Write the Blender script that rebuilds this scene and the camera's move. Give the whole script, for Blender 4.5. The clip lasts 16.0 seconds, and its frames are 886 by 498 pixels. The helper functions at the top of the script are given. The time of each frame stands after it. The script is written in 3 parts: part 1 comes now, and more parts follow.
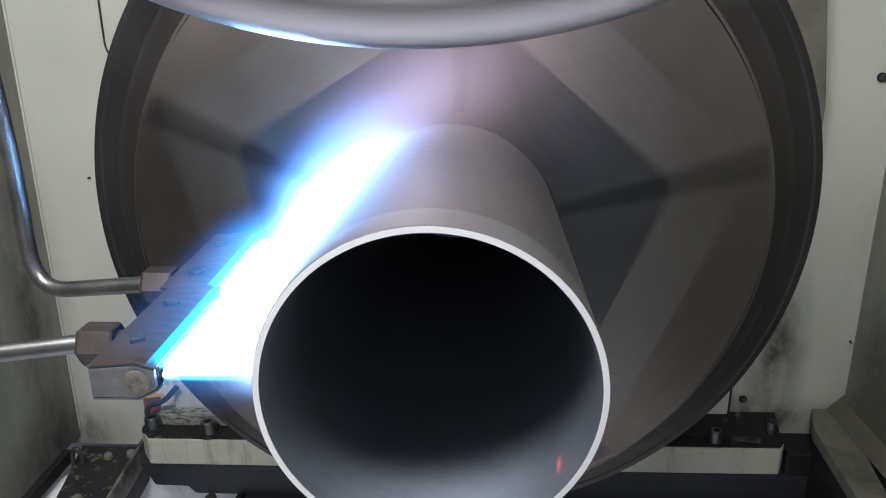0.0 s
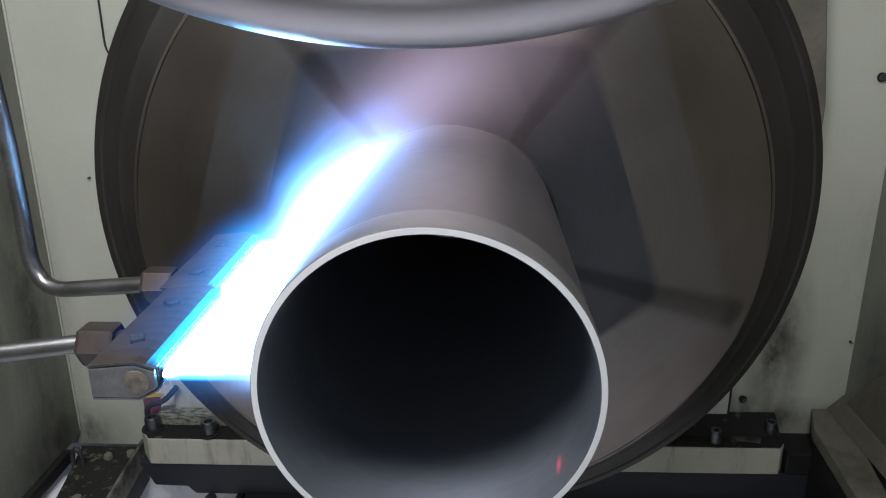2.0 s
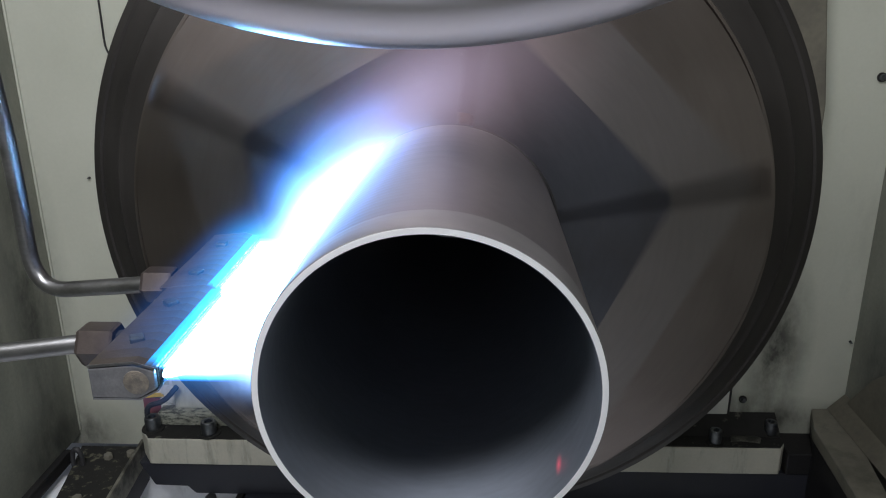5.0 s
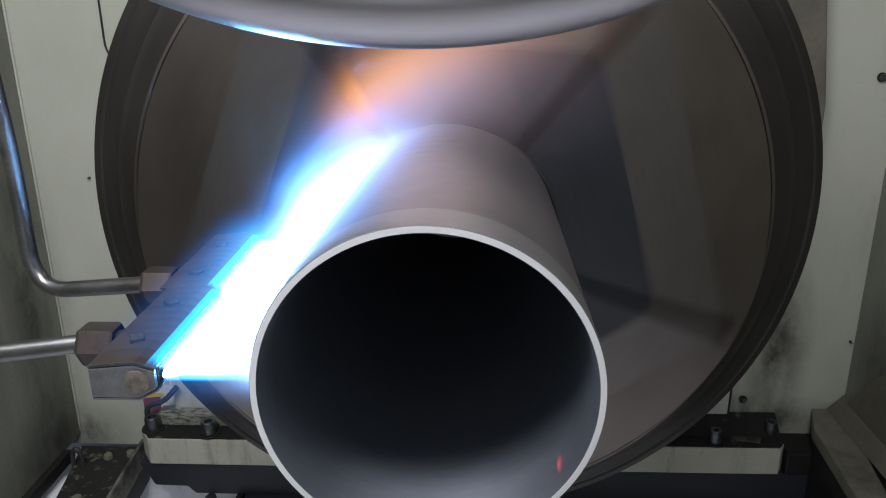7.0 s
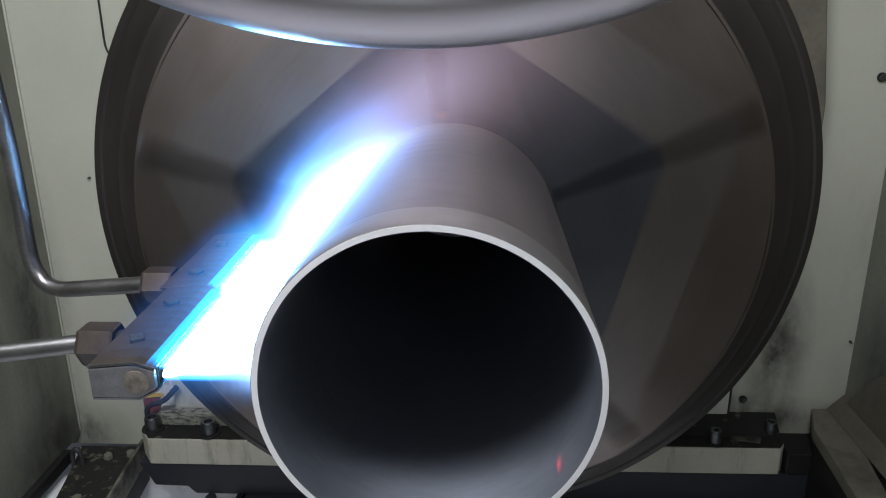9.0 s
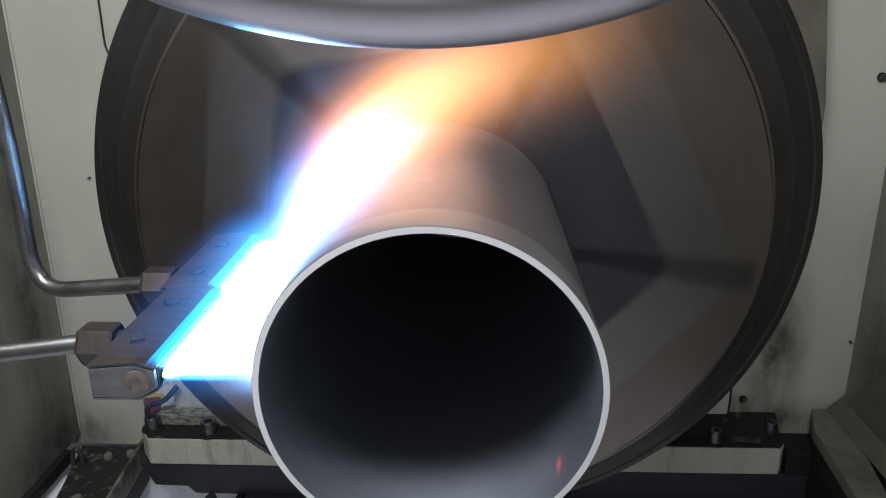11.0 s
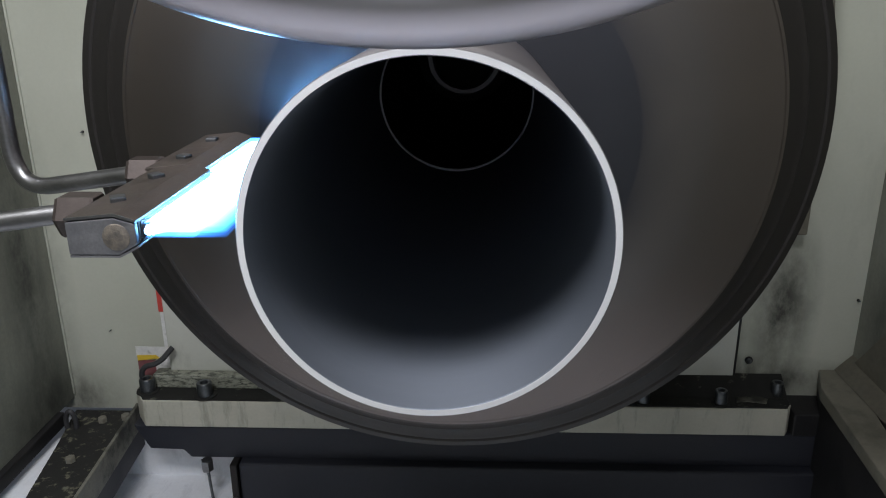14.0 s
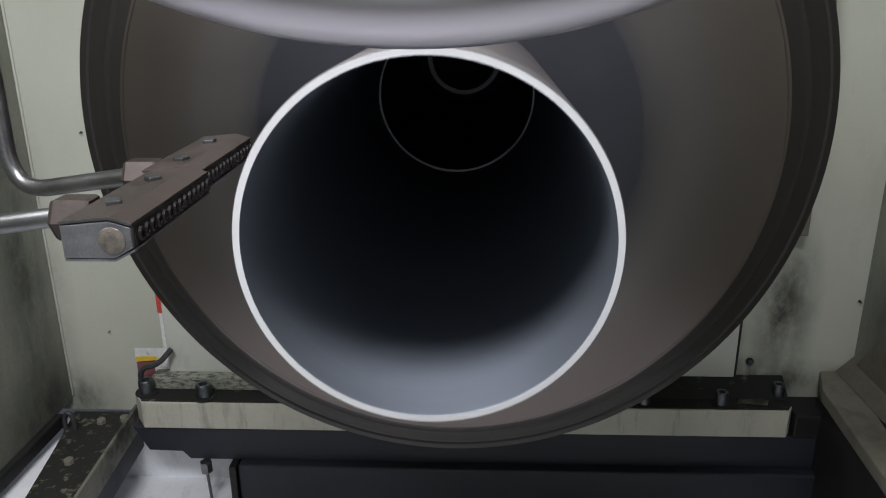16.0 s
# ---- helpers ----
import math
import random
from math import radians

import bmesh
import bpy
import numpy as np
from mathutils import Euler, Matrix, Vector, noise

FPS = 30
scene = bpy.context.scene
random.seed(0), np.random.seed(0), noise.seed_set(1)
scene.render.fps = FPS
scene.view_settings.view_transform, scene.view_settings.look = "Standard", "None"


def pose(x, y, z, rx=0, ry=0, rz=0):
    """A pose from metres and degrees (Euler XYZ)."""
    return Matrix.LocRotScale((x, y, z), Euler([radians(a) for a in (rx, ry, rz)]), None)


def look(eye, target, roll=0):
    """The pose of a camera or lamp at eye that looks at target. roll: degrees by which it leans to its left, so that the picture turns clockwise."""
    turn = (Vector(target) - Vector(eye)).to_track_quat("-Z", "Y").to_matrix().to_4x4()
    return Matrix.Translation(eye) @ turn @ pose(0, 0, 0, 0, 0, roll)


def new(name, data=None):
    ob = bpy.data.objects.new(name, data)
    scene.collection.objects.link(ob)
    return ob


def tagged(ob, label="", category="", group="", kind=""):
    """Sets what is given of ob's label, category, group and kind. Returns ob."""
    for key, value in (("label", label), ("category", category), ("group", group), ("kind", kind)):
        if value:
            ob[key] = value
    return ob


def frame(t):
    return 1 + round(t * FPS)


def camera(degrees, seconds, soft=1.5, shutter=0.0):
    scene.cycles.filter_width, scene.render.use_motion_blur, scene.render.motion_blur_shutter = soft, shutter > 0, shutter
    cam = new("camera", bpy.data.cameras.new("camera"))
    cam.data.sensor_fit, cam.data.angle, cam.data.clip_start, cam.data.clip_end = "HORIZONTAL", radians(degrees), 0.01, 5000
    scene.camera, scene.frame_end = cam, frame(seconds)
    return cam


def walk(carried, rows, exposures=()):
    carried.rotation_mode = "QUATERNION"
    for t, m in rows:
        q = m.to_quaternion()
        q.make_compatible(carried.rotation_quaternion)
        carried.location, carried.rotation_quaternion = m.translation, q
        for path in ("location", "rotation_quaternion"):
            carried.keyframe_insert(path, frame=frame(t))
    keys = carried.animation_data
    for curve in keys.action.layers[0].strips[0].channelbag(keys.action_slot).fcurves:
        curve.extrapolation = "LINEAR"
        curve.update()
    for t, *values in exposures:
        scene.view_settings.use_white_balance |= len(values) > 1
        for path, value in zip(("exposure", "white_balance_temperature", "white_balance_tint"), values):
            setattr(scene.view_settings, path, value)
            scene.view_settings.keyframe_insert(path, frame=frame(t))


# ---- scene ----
# Hot-spinning machine: a steel tube turns in a large chuck, a slotted gas burner heats it,
# and the camera rides with the forming roller on the tool slide.
AX = 1.1                      # height of the spindle axis above the floor
cam = camera(59.67, 16.0, 1.1, 0.8)

HIGH = Vector((0.0302, -0.4405, 0.2505 + AX))
LOW = Vector((0.0287, -0.4401, 0.1478 + AX))
FED = Vector((0.0286, -0.4335, 0.1480 + AX))
AIM = Vector((math.sin(radians(-2.5684)) * math.cos(radians(18.7125)),
              math.cos(radians(-2.5684)) * math.cos(radians(18.7125)), -math.sin(radians(18.7125))))
SLIDE = [(0.0, 0.0), (4.0, 0.0), (8.0, 0.0), (11.5, 0.0), (12.0, 0.0), (12.1, 0.01), (12.2, 0.04), (12.3, 0.105), (12.4, 0.215),
         (12.5, 0.345), (12.6, 0.475), (12.7, 0.61), (12.8, 0.735), (12.9, 0.855), (13.0, 0.94), (13.1, 0.985),
         (13.2, 1.0), (13.4, 1.0), (14.0, 1.0), (14.8, 1.0), (15.5, 1.0)]


def slide_rows():
    """Where the tool slide stands: seconds and the camera's eye."""
    rows = [(t, HIGH.lerp(LOW, k)) for t, k in SLIDE]
    return rows + [(15.7, LOW.lerp(FED, 0.3)), (15.85, LOW.lerp(FED, 0.65)), (16.0, FED.copy())]


walk(cam, [(t, look(e, e + AIM, -0.5127)) for t, e in slide_rows()],
     [(0, 0.15), (0.7, 0.02), (1.5, -0.17), (4, -0.25), (7, -0.3), (9, -0.28), (11.5, -0.33), (12.5, -0.45), (13.0, -0.42), (14.0, -0.22), (14.5, -0.12), (16, 0.02)])

# ---- light ----
world = bpy.data.worlds.new("world")
scene.world = world
world.use_nodes = True
world.node_tree.nodes["Background"].inputs[0].default_value = (0.55, 0.6, 0.7, 1)
world.node_tree.nodes["Background"].inputs[1].default_value = 0.12
scene.cycles.transparent_max_bounces = 112


def area(name, eye, target, sx, sy, power, colour):
    data = bpy.data.lights.new(name, "AREA")
    data.shape, data.size, data.size_y, data.energy, data.color = "RECTANGLE", sx, sy, power, colour
    ob = new(name, data)
    ob.matrix_world = look(eye, target)
    return ob


area("ceiling_lamp_light", (-0.28, -0.40, AX + 1.12), (-0.26, 0.2, AX - 0.1), 1.35, 0.3, 44, (0.94, 0.945, 1.0))
area("doorway_light", (-0.1, -1.75, AX + 0.35), (0.0, 1.0, AX - 0.1), 1.5, 1.2, 4.0, (0.9, 0.93, 1.0))


# ---- materials ----
def nodes_of(name):
    m = bpy.data.materials.new(name)
    m.use_nodes = True
    t = m.node_tree
    return m, t, t.nodes["Principled BSDF"]


def noise_node(t, scale, detail=6, stretch=(1, 1, 1), rough=0.6, seed=0.0):
    co = t.nodes.new("ShaderNodeTexCoord")
    mp = t.nodes.new("ShaderNodeMapping")
    mp.inputs["Scale"].default_value = stretch
    mp.inputs["Location"].default_value = (seed, seed * 0.7, seed * 1.3)
    n = t.nodes.new("ShaderNodeTexNoise")
    n.inputs["Scale"].default_value, n.inputs["Detail"].default_value = scale, detail
    n.inputs["Roughness"].default_value = rough
    t.links.new(co.outputs["Object"], mp.inputs[0])
    t.links.new(mp.outputs[0], n.inputs["Vector"])
    return n.outputs["Fac"]


def ramp(t, fac, stops):
    r = t.nodes.new("ShaderNodeValToRGB")
    while len(r.color_ramp.elements) < len(stops):
        r.color_ramp.elements.new(0.5)
    for e, (p, c) in zip(r.color_ramp.elements, stops):
        e.position = p
        e.color = (c, c, c, 1) if isinstance(c, (int, float)) else (*c, 1)
    t.links.new(fac, r.inputs[0])
    return r.outputs[0]


def mix(t, fac, a, b, mode="MIX"):
    m = t.nodes.new("ShaderNodeMix")
    m.data_type, m.blend_type = "RGBA", mode
    for value, socket in ((fac, m.inputs[0]), (a, m.inputs[6]), (b, m.inputs[7])):
        if isinstance(value, (int, float)):
            socket.default_value = value
        elif isinstance(value, tuple):
            socket.default_value = (*value, 1)
        else:
            t.links.new(value, socket)
    return m.outputs[2]


def bump(t, bsdf, height, strength, distance=0.001):
    b = t.nodes.new("ShaderNodeBump")
    b.inputs["Strength"].default_value, b.inputs["Distance"].default_value = strength, distance
    t.links.new(height, b.inputs["Height"])
    t.links.new(b.outputs[0], bsdf.inputs["Normal"])


def surface(name, a, b, rough=(0.4, 0.6), metal=0.0, scale=6.0, grain=90.0, stretch=(1, 1, 1), relief=0.15, dirt=None, dirt_at=(0.55, 0.72), dirt_scale=5.0,
            dirt_stretch=(1, 1, 1), coat=0.0, mottle=0.35):
    """Two-scale colour, roughness and relief, with dirt of its own colour over it."""
    m, t, p = nodes_of(name)
    big, fine = noise_node(t, scale, 6, stretch), noise_node(t, grain, 5, stretch, seed=3.1)
    col = mix(t, ramp(t, big, [(0.3, 0.0), (0.7, 1.0)]), a, b)
    col = mix(t, mottle, col, ramp(t, fine, [(0.25, 0.35), (0.75, 1.0)]), "MULTIPLY")
    if dirt:
        d = ramp(t, noise_node(t, dirt_scale, 9, dirt_stretch, 0.68, 7.7), [(dirt_at[0], 0.0), (dirt_at[1], 1.0)])
        col = mix(t, d, col, dirt)
    t.links.new(col, p.inputs["Base Color"])
    t.links.new(ramp(t, big, [(0.3, rough[0]), (0.7, rough[1])]), p.inputs["Roughness"])
    p.inputs["Metallic"].default_value = metal
    p.inputs["Coat Weight"].default_value = coat
    bump(t, p, fine, relief)
    return m


CREAM = surface("cream_machine_paint", (0.48, 0.49, 0.43), (0.54, 0.545, 0.485), (0.35, 0.5), 0, 3, 140, relief=0.04, mottle=0.07,
                dirt=(0.2, 0.2, 0.16), dirt_at=(0.6, 0.85), dirt_scale=2.2, dirt_stretch=(2.5, 1, 0.8))
GREEN = surface("grey_green_enclosure_paint", (0.24, 0.27, 0.2), (0.33, 0.35, 0.27), (0.4, 0.6), 0, 3, 120, relief=0.06, mottle=0.12,
                dirt=(0.09, 0.1, 0.09), dirt_at=(0.48, 0.75), dirt_scale=3.0, dirt_stretch=(1, 3, 0.5))
WORN = surface("worn_cream_paint", (0.43, 0.42, 0.345), (0.53, 0.515, 0.43), (0.4, 0.6), 0, 9, 150, relief=0.15, mottle=0.15,
               dirt=(0.16, 0.155, 0.12), dirt_at=(0.55, 0.78), dirt_scale=11, dirt_stretch=(3.0, 1, 0.5))
FLAKED = surface("flaking_paint_over_grime", (0.25, 0.26, 0.205), (0.4, 0.405, 0.33), (0.45, 0.65), 0, 20, 200, relief=0.5,
                 dirt=(0.055, 0.06, 0.045), dirt_at=(0.46, 0.6), dirt_scale=110, dirt_stretch=(0.5, 1, 1.6))
DECK = surface("grime_with_paint_flecks", (0.010, 0.010, 0.009), (0.022, 0.021, 0.017), (0.75, 0.95), 0.0, 14, 120, relief=0.5,
               dirt=(0.13, 0.125, 0.085), dirt_at=(0.55, 0.63), dirt_scale=42)
LIP = surface("grimy_worn_lip", (0.13, 0.125, 0.1), (0.24, 0.235, 0.19), (0.4, 0.6), 0, 12, 200, relief=0.3, dirt=(0.03, 0.03, 0.025), dirt_at=(0.45, 0.6), dirt_scale=14)
NOZZLE = surface("sooty_nozzle_copper", (0.010, 0.006, 0.007), (0.02, 0.011, 0.011), (0.5, 0.7), 0.2, 90, 300)
GRIME = surface("oily_grime_on_steel", (0.006, 0.006, 0.005), (0.014, 0.014, 0.012), (0.7, 0.95), 0.0, 14, 120, relief=0.5,
                dirt=(0.16, 0.16, 0.125), dirt_at=(0.6, 0.7), dirt_scale=26)
NAVY = surface("dark_grey_painted_casting", (0.014, 0.0155, 0.023), (0.023, 0.025, 0.034), (0.45, 0.65), 0, 5, 160, relief=0.1)
BLACK = surface("black_scale_and_shade", (0.012, 0.012, 0.013), (0.03, 0.028, 0.028), (0.5, 0.7), 0.3, 8, 120)
CHUCK_FACE = surface("heat_tinted_turned_steel", (0.180, 0.155, 0.145), (0.24, 0.21, 0.198), (0.3, 0.38), 1.0, 3, 200, relief=0.02,
                     dirt=(0.105, 0.086, 0.075), dirt_at=(0.45, 0.8), dirt_scale=6)
# pad darker and band lighter: the slopes' reflections are put into the base colours
PAD_STEEL = surface("pad_steel_dark_reflection", (0.088, 0.091, 0.108), (0.118, 0.121, 0.14), (0.32, 0.42), 1.0, 4, 200, relief=0.02,
                    dirt=(0.08, 0.076, 0.08), dirt_at=(0.5, 0.8), dirt_scale=7)
CHUCK_BAND = surface("band_steel_light_reflection", (0.18, 0.166, 0.16), (0.235, 0.217, 0.21), (0.33, 0.43), 1.0, 3, 200, relief=0.02,
                     dirt=(0.15, 0.13, 0.12), dirt_at=(0.5, 0.8), dirt_scale=6)
CHUCK_RIM = surface("dark_oiled_steel", (0.038, 0.0345, 0.033), (0.062, 0.057, 0.054), (0.38, 0.55), 0.8, 7, 200)
TUBE = surface("hot_rolled_tube_steel", (0.225, 0.205, 0.21), (0.30, 0.275, 0.28), (0.3, 0.42), 0.8, 9, 180, stretch=(1, 0.3, 1), relief=0.12)
TUBE_END = surface("paler_tube_end_steel", (0.31, 0.295, 0.30), (0.39, 0.375, 0.38), (0.36, 0.46), 0.75, 12, 180, stretch=(1, 0.3, 1), relief=0.1)
TUBE_IN = surface("drawn_tube_bore", (0.205, 0.228, 0.27), (0.25, 0.275, 0.322), (0.46, 0.58), 0.75, 9, 180)
SAWN = surface("sawn_bright_steel_end", (0.93, 0.93, 0.95), (0.96, 0.96, 0.97), (0.4, 0.5), 0.0, 30, 300, relief=0.1)
ROLLER, _t, _p = nodes_of("ground_tool_steel")
_p.inputs["Base Color"].default_value, _p.inputs["Metallic"].default_value = (0.53, 0.5, 0.545, 1), 0.85
_t.links.new(ramp(_t, noise_node(_t, 120, 4, (0.02, 3, 0.02)), [(0.3, 0.26), (0.7, 0.34)]), _p.inputs["Roughness"])
BURNER = surface("scorched_brown_brass", (0.050, 0.040, 0.033), (0.088, 0.071, 0.060), (0.45, 0.65), 0.5, 30, 400, relief=0.2,
                 dirt=(0.06, 0.05, 0.05), dirt_at=(0.5, 0.75), dirt_scale=40)
BURNER_END = surface("scuffed_grey_steel", (0.2, 0.2, 0.22), (0.3, 0.3, 0.31), (0.35, 0.55), 0.7, 60, 500, relief=0.2)
PLUG = surface("scratched_plug", (0.17, 0.16, 0.155), (0.42, 0.36, 0.29), (0.3, 0.5), 0.7, 160, 700, relief=0.4)
FITTING = surface("brown_brass_fitting", (0.05, 0.039, 0.035), (0.075, 0.06, 0.053), (0.4, 0.55), 0.6, 40, 300)
PIPE = surface("drawn_stainless_pipe", (0.18, 0.178, 0.18), (0.31, 0.308, 0.312), (0.28, 0.45), 1.0, 25, 300, stretch=(0.4, 1, 1), relief=0.06)
BOLT = surface("blued_cap_screw_steel", (0.11, 0.12, 0.13), (0.19, 0.2, 0.21), (0.3, 0.45), 0.9, 90, 400)
FLOOR = surface("pale_coolant_tray_sheet", (0.84, 0.85, 0.88), (0.9, 0.91, 0.93), (0.3, 0.5), 0, 5, 90, relief=0.05, mottle=0.12, dirt=(0.6, 0.61, 0.63), dirt_at=(0.52, 0.75), dirt_scale=9, dirt_stretch=(3, 1, 1))
TAN = surface("stained_tan_sheet", (0.12, 0.11, 0.085), (0.17, 0.158, 0.12), (0.5, 0.65), 0, 6, 90, dirt=(0.07, 0.065, 0.055), dirt_at=(0.5, 0.75))
CHUTE = surface("grimy_tan_chute_paint", (0.15, 0.142, 0.112), (0.22, 0.208, 0.165), (0.45, 0.6), 0, 9, 150, relief=0.15, mottle=0.2, dirt=(0.08, 0.078, 0.06), dirt_at=(0.5, 0.68), dirt_scale=9)
RED = surface("red_sticker", (0.5, 0.05, 0.04), (0.58, 0.07, 0.05), (0.4, 0.5))
YELLOW = surface("yellow_sticker", (0.7, 0.48, 0.04), (0.75, 0.52, 0.06), (0.4, 0.5))
WHITE = surface("white_sticker", (0.7, 0.7, 0.68), (0.78, 0.78, 0.76), (0.4, 0.5), dirt=(0.4, 0.4, 0.38), dirt_at=(0.55, 0.7), dirt_scale=60)
MAROON = surface("faded_maroon_sticker", (0.2, 0.07, 0.08), (0.26, 0.1, 0.1), (0.4, 0.5))
RUBBER = surface("black_rubber", (0.03, 0.03, 0.032), (0.05, 0.05, 0.052), (0.45, 0.6))


def stained(m, spots, colour):
    """Dark spots broken up by noise on a painted wall: (centre, radii, strength)."""
    t = m.node_tree
    p = t.nodes["Principled BSDF"]
    col = p.inputs["Base Color"].links[0].from_socket
    co = t.nodes.new("ShaderNodeTexCoord")
    rough = ramp(t, noise_node(t, 14, 8, (1, 1, 0.6), 0.7, 2.2), [(0.32, 0.25), (0.62, 1.0)])
    for centre, radii, strength in spots:
        off, div, far = (t.nodes.new("ShaderNodeVectorMath") for _ in range(3))
        off.operation, div.operation, far.operation = "SUBTRACT", "DIVIDE", "LENGTH"
        off.inputs[1].default_value, div.inputs[1].default_value = centre, radii
        t.links.new(co.outputs["Object"], off.inputs[0])
        t.links.new(off.outputs[0], div.inputs[0])
        t.links.new(div.outputs[0], far.inputs[0])
        near = ramp(t, far.outputs["Value"], [(0.15, strength), (1.0, 0.0)])
        col = mix(t, mix(t, 1.0, near, rough, "MULTIPLY"), col, colour)
    t.links.new(col, p.inputs["Base Color"])
    return m


# grime stains on the right; darker patches in the left corner and foot
WALL_PAINT = stained(surface("cream_wall_paint", (0.43, 0.44, 0.365), (0.485, 0.495, 0.418), (0.35, 0.5), 0, 3, 140, relief=0.04, mottle=0.07,
                             dirt=(0.3, 0.3, 0.25), dirt_at=(0.6, 0.9), dirt_scale=2.2, dirt_stretch=(2.5, 1, 0.8)),
                     [((0.725, 1.207, AX - 0.55), (0.09, 0.3, 0.26), 0.95), ((0.60, 1.207, AX - 0.65), (0.055, 0.3, 0.2), 1.0), ((0.66, 1.207, AX - 0.73), (0.3, 0.3, 0.07), 1.0),
                      ((-0.93, 1.207, AX - 0.80), (0.12, 0.3, 0.10), 0.8), ((-0.955, 1.207, AX - 0.5), (0.05, 0.3, 0.45), 0.35), ((-0.62, 1.207, AX - 0.6), (0.1, 0.3, 0.2), 0.3)],
                     (0.035, 0.035, 0.03))
# side walls go darker by the rear corners and, on the left, the foot
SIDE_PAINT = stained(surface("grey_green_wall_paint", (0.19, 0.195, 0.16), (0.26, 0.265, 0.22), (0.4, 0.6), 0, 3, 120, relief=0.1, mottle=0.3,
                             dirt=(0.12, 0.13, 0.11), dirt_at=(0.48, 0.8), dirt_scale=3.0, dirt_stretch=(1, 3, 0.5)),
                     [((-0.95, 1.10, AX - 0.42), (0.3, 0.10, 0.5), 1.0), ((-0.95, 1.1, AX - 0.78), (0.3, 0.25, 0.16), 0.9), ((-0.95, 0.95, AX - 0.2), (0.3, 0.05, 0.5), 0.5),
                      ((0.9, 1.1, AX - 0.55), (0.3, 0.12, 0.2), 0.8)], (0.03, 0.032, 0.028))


def fire(name, stops, strength):
    """A gas that adds its own light: the heat stored on the mesh sets how much."""
    m = bpy.data.materials.new(name)
    m.use_nodes = True
    t = m.node_tree
    t.nodes.remove(t.nodes["Principled BSDF"])
    heat = t.nodes.new("ShaderNodeAttribute")
    heat.attribute_name = "gas_heat"
    emit = t.nodes.new("ShaderNodeEmission")
    t.links.new(ramp(t, heat.outputs["Fac"], stops), emit.inputs["Color"])
    power = t.nodes.new("ShaderNodeMath")
    power.operation, power.inputs[1].default_value = "MULTIPLY", strength
    t.links.new(heat.outputs["Fac"], power.inputs[0])
    t.links.new(power.outputs[0], emit.inputs["Strength"])
    clear, both = t.nodes.new("ShaderNodeBsdfTransparent"), t.nodes.new("ShaderNodeAddShader")
    t.links.new(clear.outputs[0], both.inputs[0])
    t.links.new(emit.outputs[0], both.inputs[1])
    t.links.new(both.outputs[0], t.nodes["Material Output"].inputs["Surface"])
    return m


FIRE_BLUE = fire("blue_gas_flame", [(0.0, (0.02, 0.2, 1.0)), (0.35, (0.08, 0.45, 1.0)), (1.0, (0.33, 0.64, 1.0))], 11.0)
FIRE_WHITE = fire("white_hot_flame", [(0.0, (0.2, 0.43, 1.0)), (0.4, (0.32, 0.54, 1.0)), (1.0, (0.55, 0.74, 1.0))], 1.75)
FIRE_LILAC = fire("lilac_flame_haze", [(0.0, (0.62, 0.42, 0.46)), (0.5, (0.66, 0.5, 0.66)), (1.0, (0.75, 0.65, 1.0))], 0.125)
FIRE_ORANGE = fire("orange_flame", [(0.0, (0.9, 0.33, 0.02)), (0.5, (1.0, 0.38, 0.035)), (1.0, (1.0, 0.43, 0.06))], 0.66)
# FIRE_HALO and FIRE_EDGE colour the sheets that imitate bloom, not gas
FIRE_HALO = fire("cyan_lens_bloom", [(0.0, (0.0, 0.22, 1.0)), (1.0, (0.0, 0.45, 1.0))], 0.23)
FIRE_VEIL = fire("pale_blue_flame_veil", [(0.0, (0.02, 0.2, 1.0)), (1.0, (0.06, 0.34, 1.0))], 0.16)
FIRE_EDGE = fire("cyan_edge_bloom", [(0.0, (0.0, 0.3, 1.0)), (1.0, (0.0, 0.48, 1.0))], 1.7)
FIRE_BEAD = fire("blue_burner_bead", [(0.0, (0.0, 0.03, 1.0)), (1.0, (0.004, 0.075, 1.0))], 1.1)


# ---- mesh helpers ----
def part(name, bm, material, parent=None, label="", smooth=False):
    me = bpy.data.meshes.new(name)
    bm.to_mesh(me)
    bm.free()
    me.materials.append(material)
    if smooth:
        for f in me.polygons:
            f.use_smooth = True
        me.set_sharp_from_angle(angle=radians(38))
    ob = new(name, me)
    if parent:
        ob.parent = parent
    return tagged(ob, label)


def box(lo, hi, bevel=0.0, segments=2):
    bm = bmesh.new()
    bmesh.ops.create_cube(bm, size=1)
    for v in bm.verts:
        v.co = Vector([(a + b) / 2 + c * (b - a) for a, b, c in zip(lo, hi, v.co)])
    if bevel:
        bmesh.ops.bevel(bm, geom=bm.edges[:], offset=bevel, segments=segments, affect="EDGES", profile=0.5)
    return bm


def prism(points, axis, lo, hi, bevel=0.0):
    """A polygon in the plane across an axis (0 x, 1 y, 2 z), drawn out from lo to hi."""
    bm = bmesh.new()
    rest = [i for i in range(3) if i != axis]
    rings = []
    for d in (lo, hi):
        ring = []
        for p in points:
            co = [0, 0, 0]
            co[axis], co[rest[0]], co[rest[1]] = d, p[0], p[1]
            ring.append(bm.verts.new(co))
        rings.append(ring)
    bm.faces.new(rings[0])
    bm.faces.new(rings[1])
    n = len(points)
    for i in range(n):
        bm.faces.new((rings[0][i], rings[0][(i + 1) % n], rings[1][(i + 1) % n], rings[1][i]))
    bmesh.ops.recalc_face_normals(bm, faces=bm.faces[:])
    if bevel:
        bmesh.ops.bevel(bm, geom=bm.edges[:], offset=bevel, segments=2, affect="EDGES", profile=0.5)
    return bm


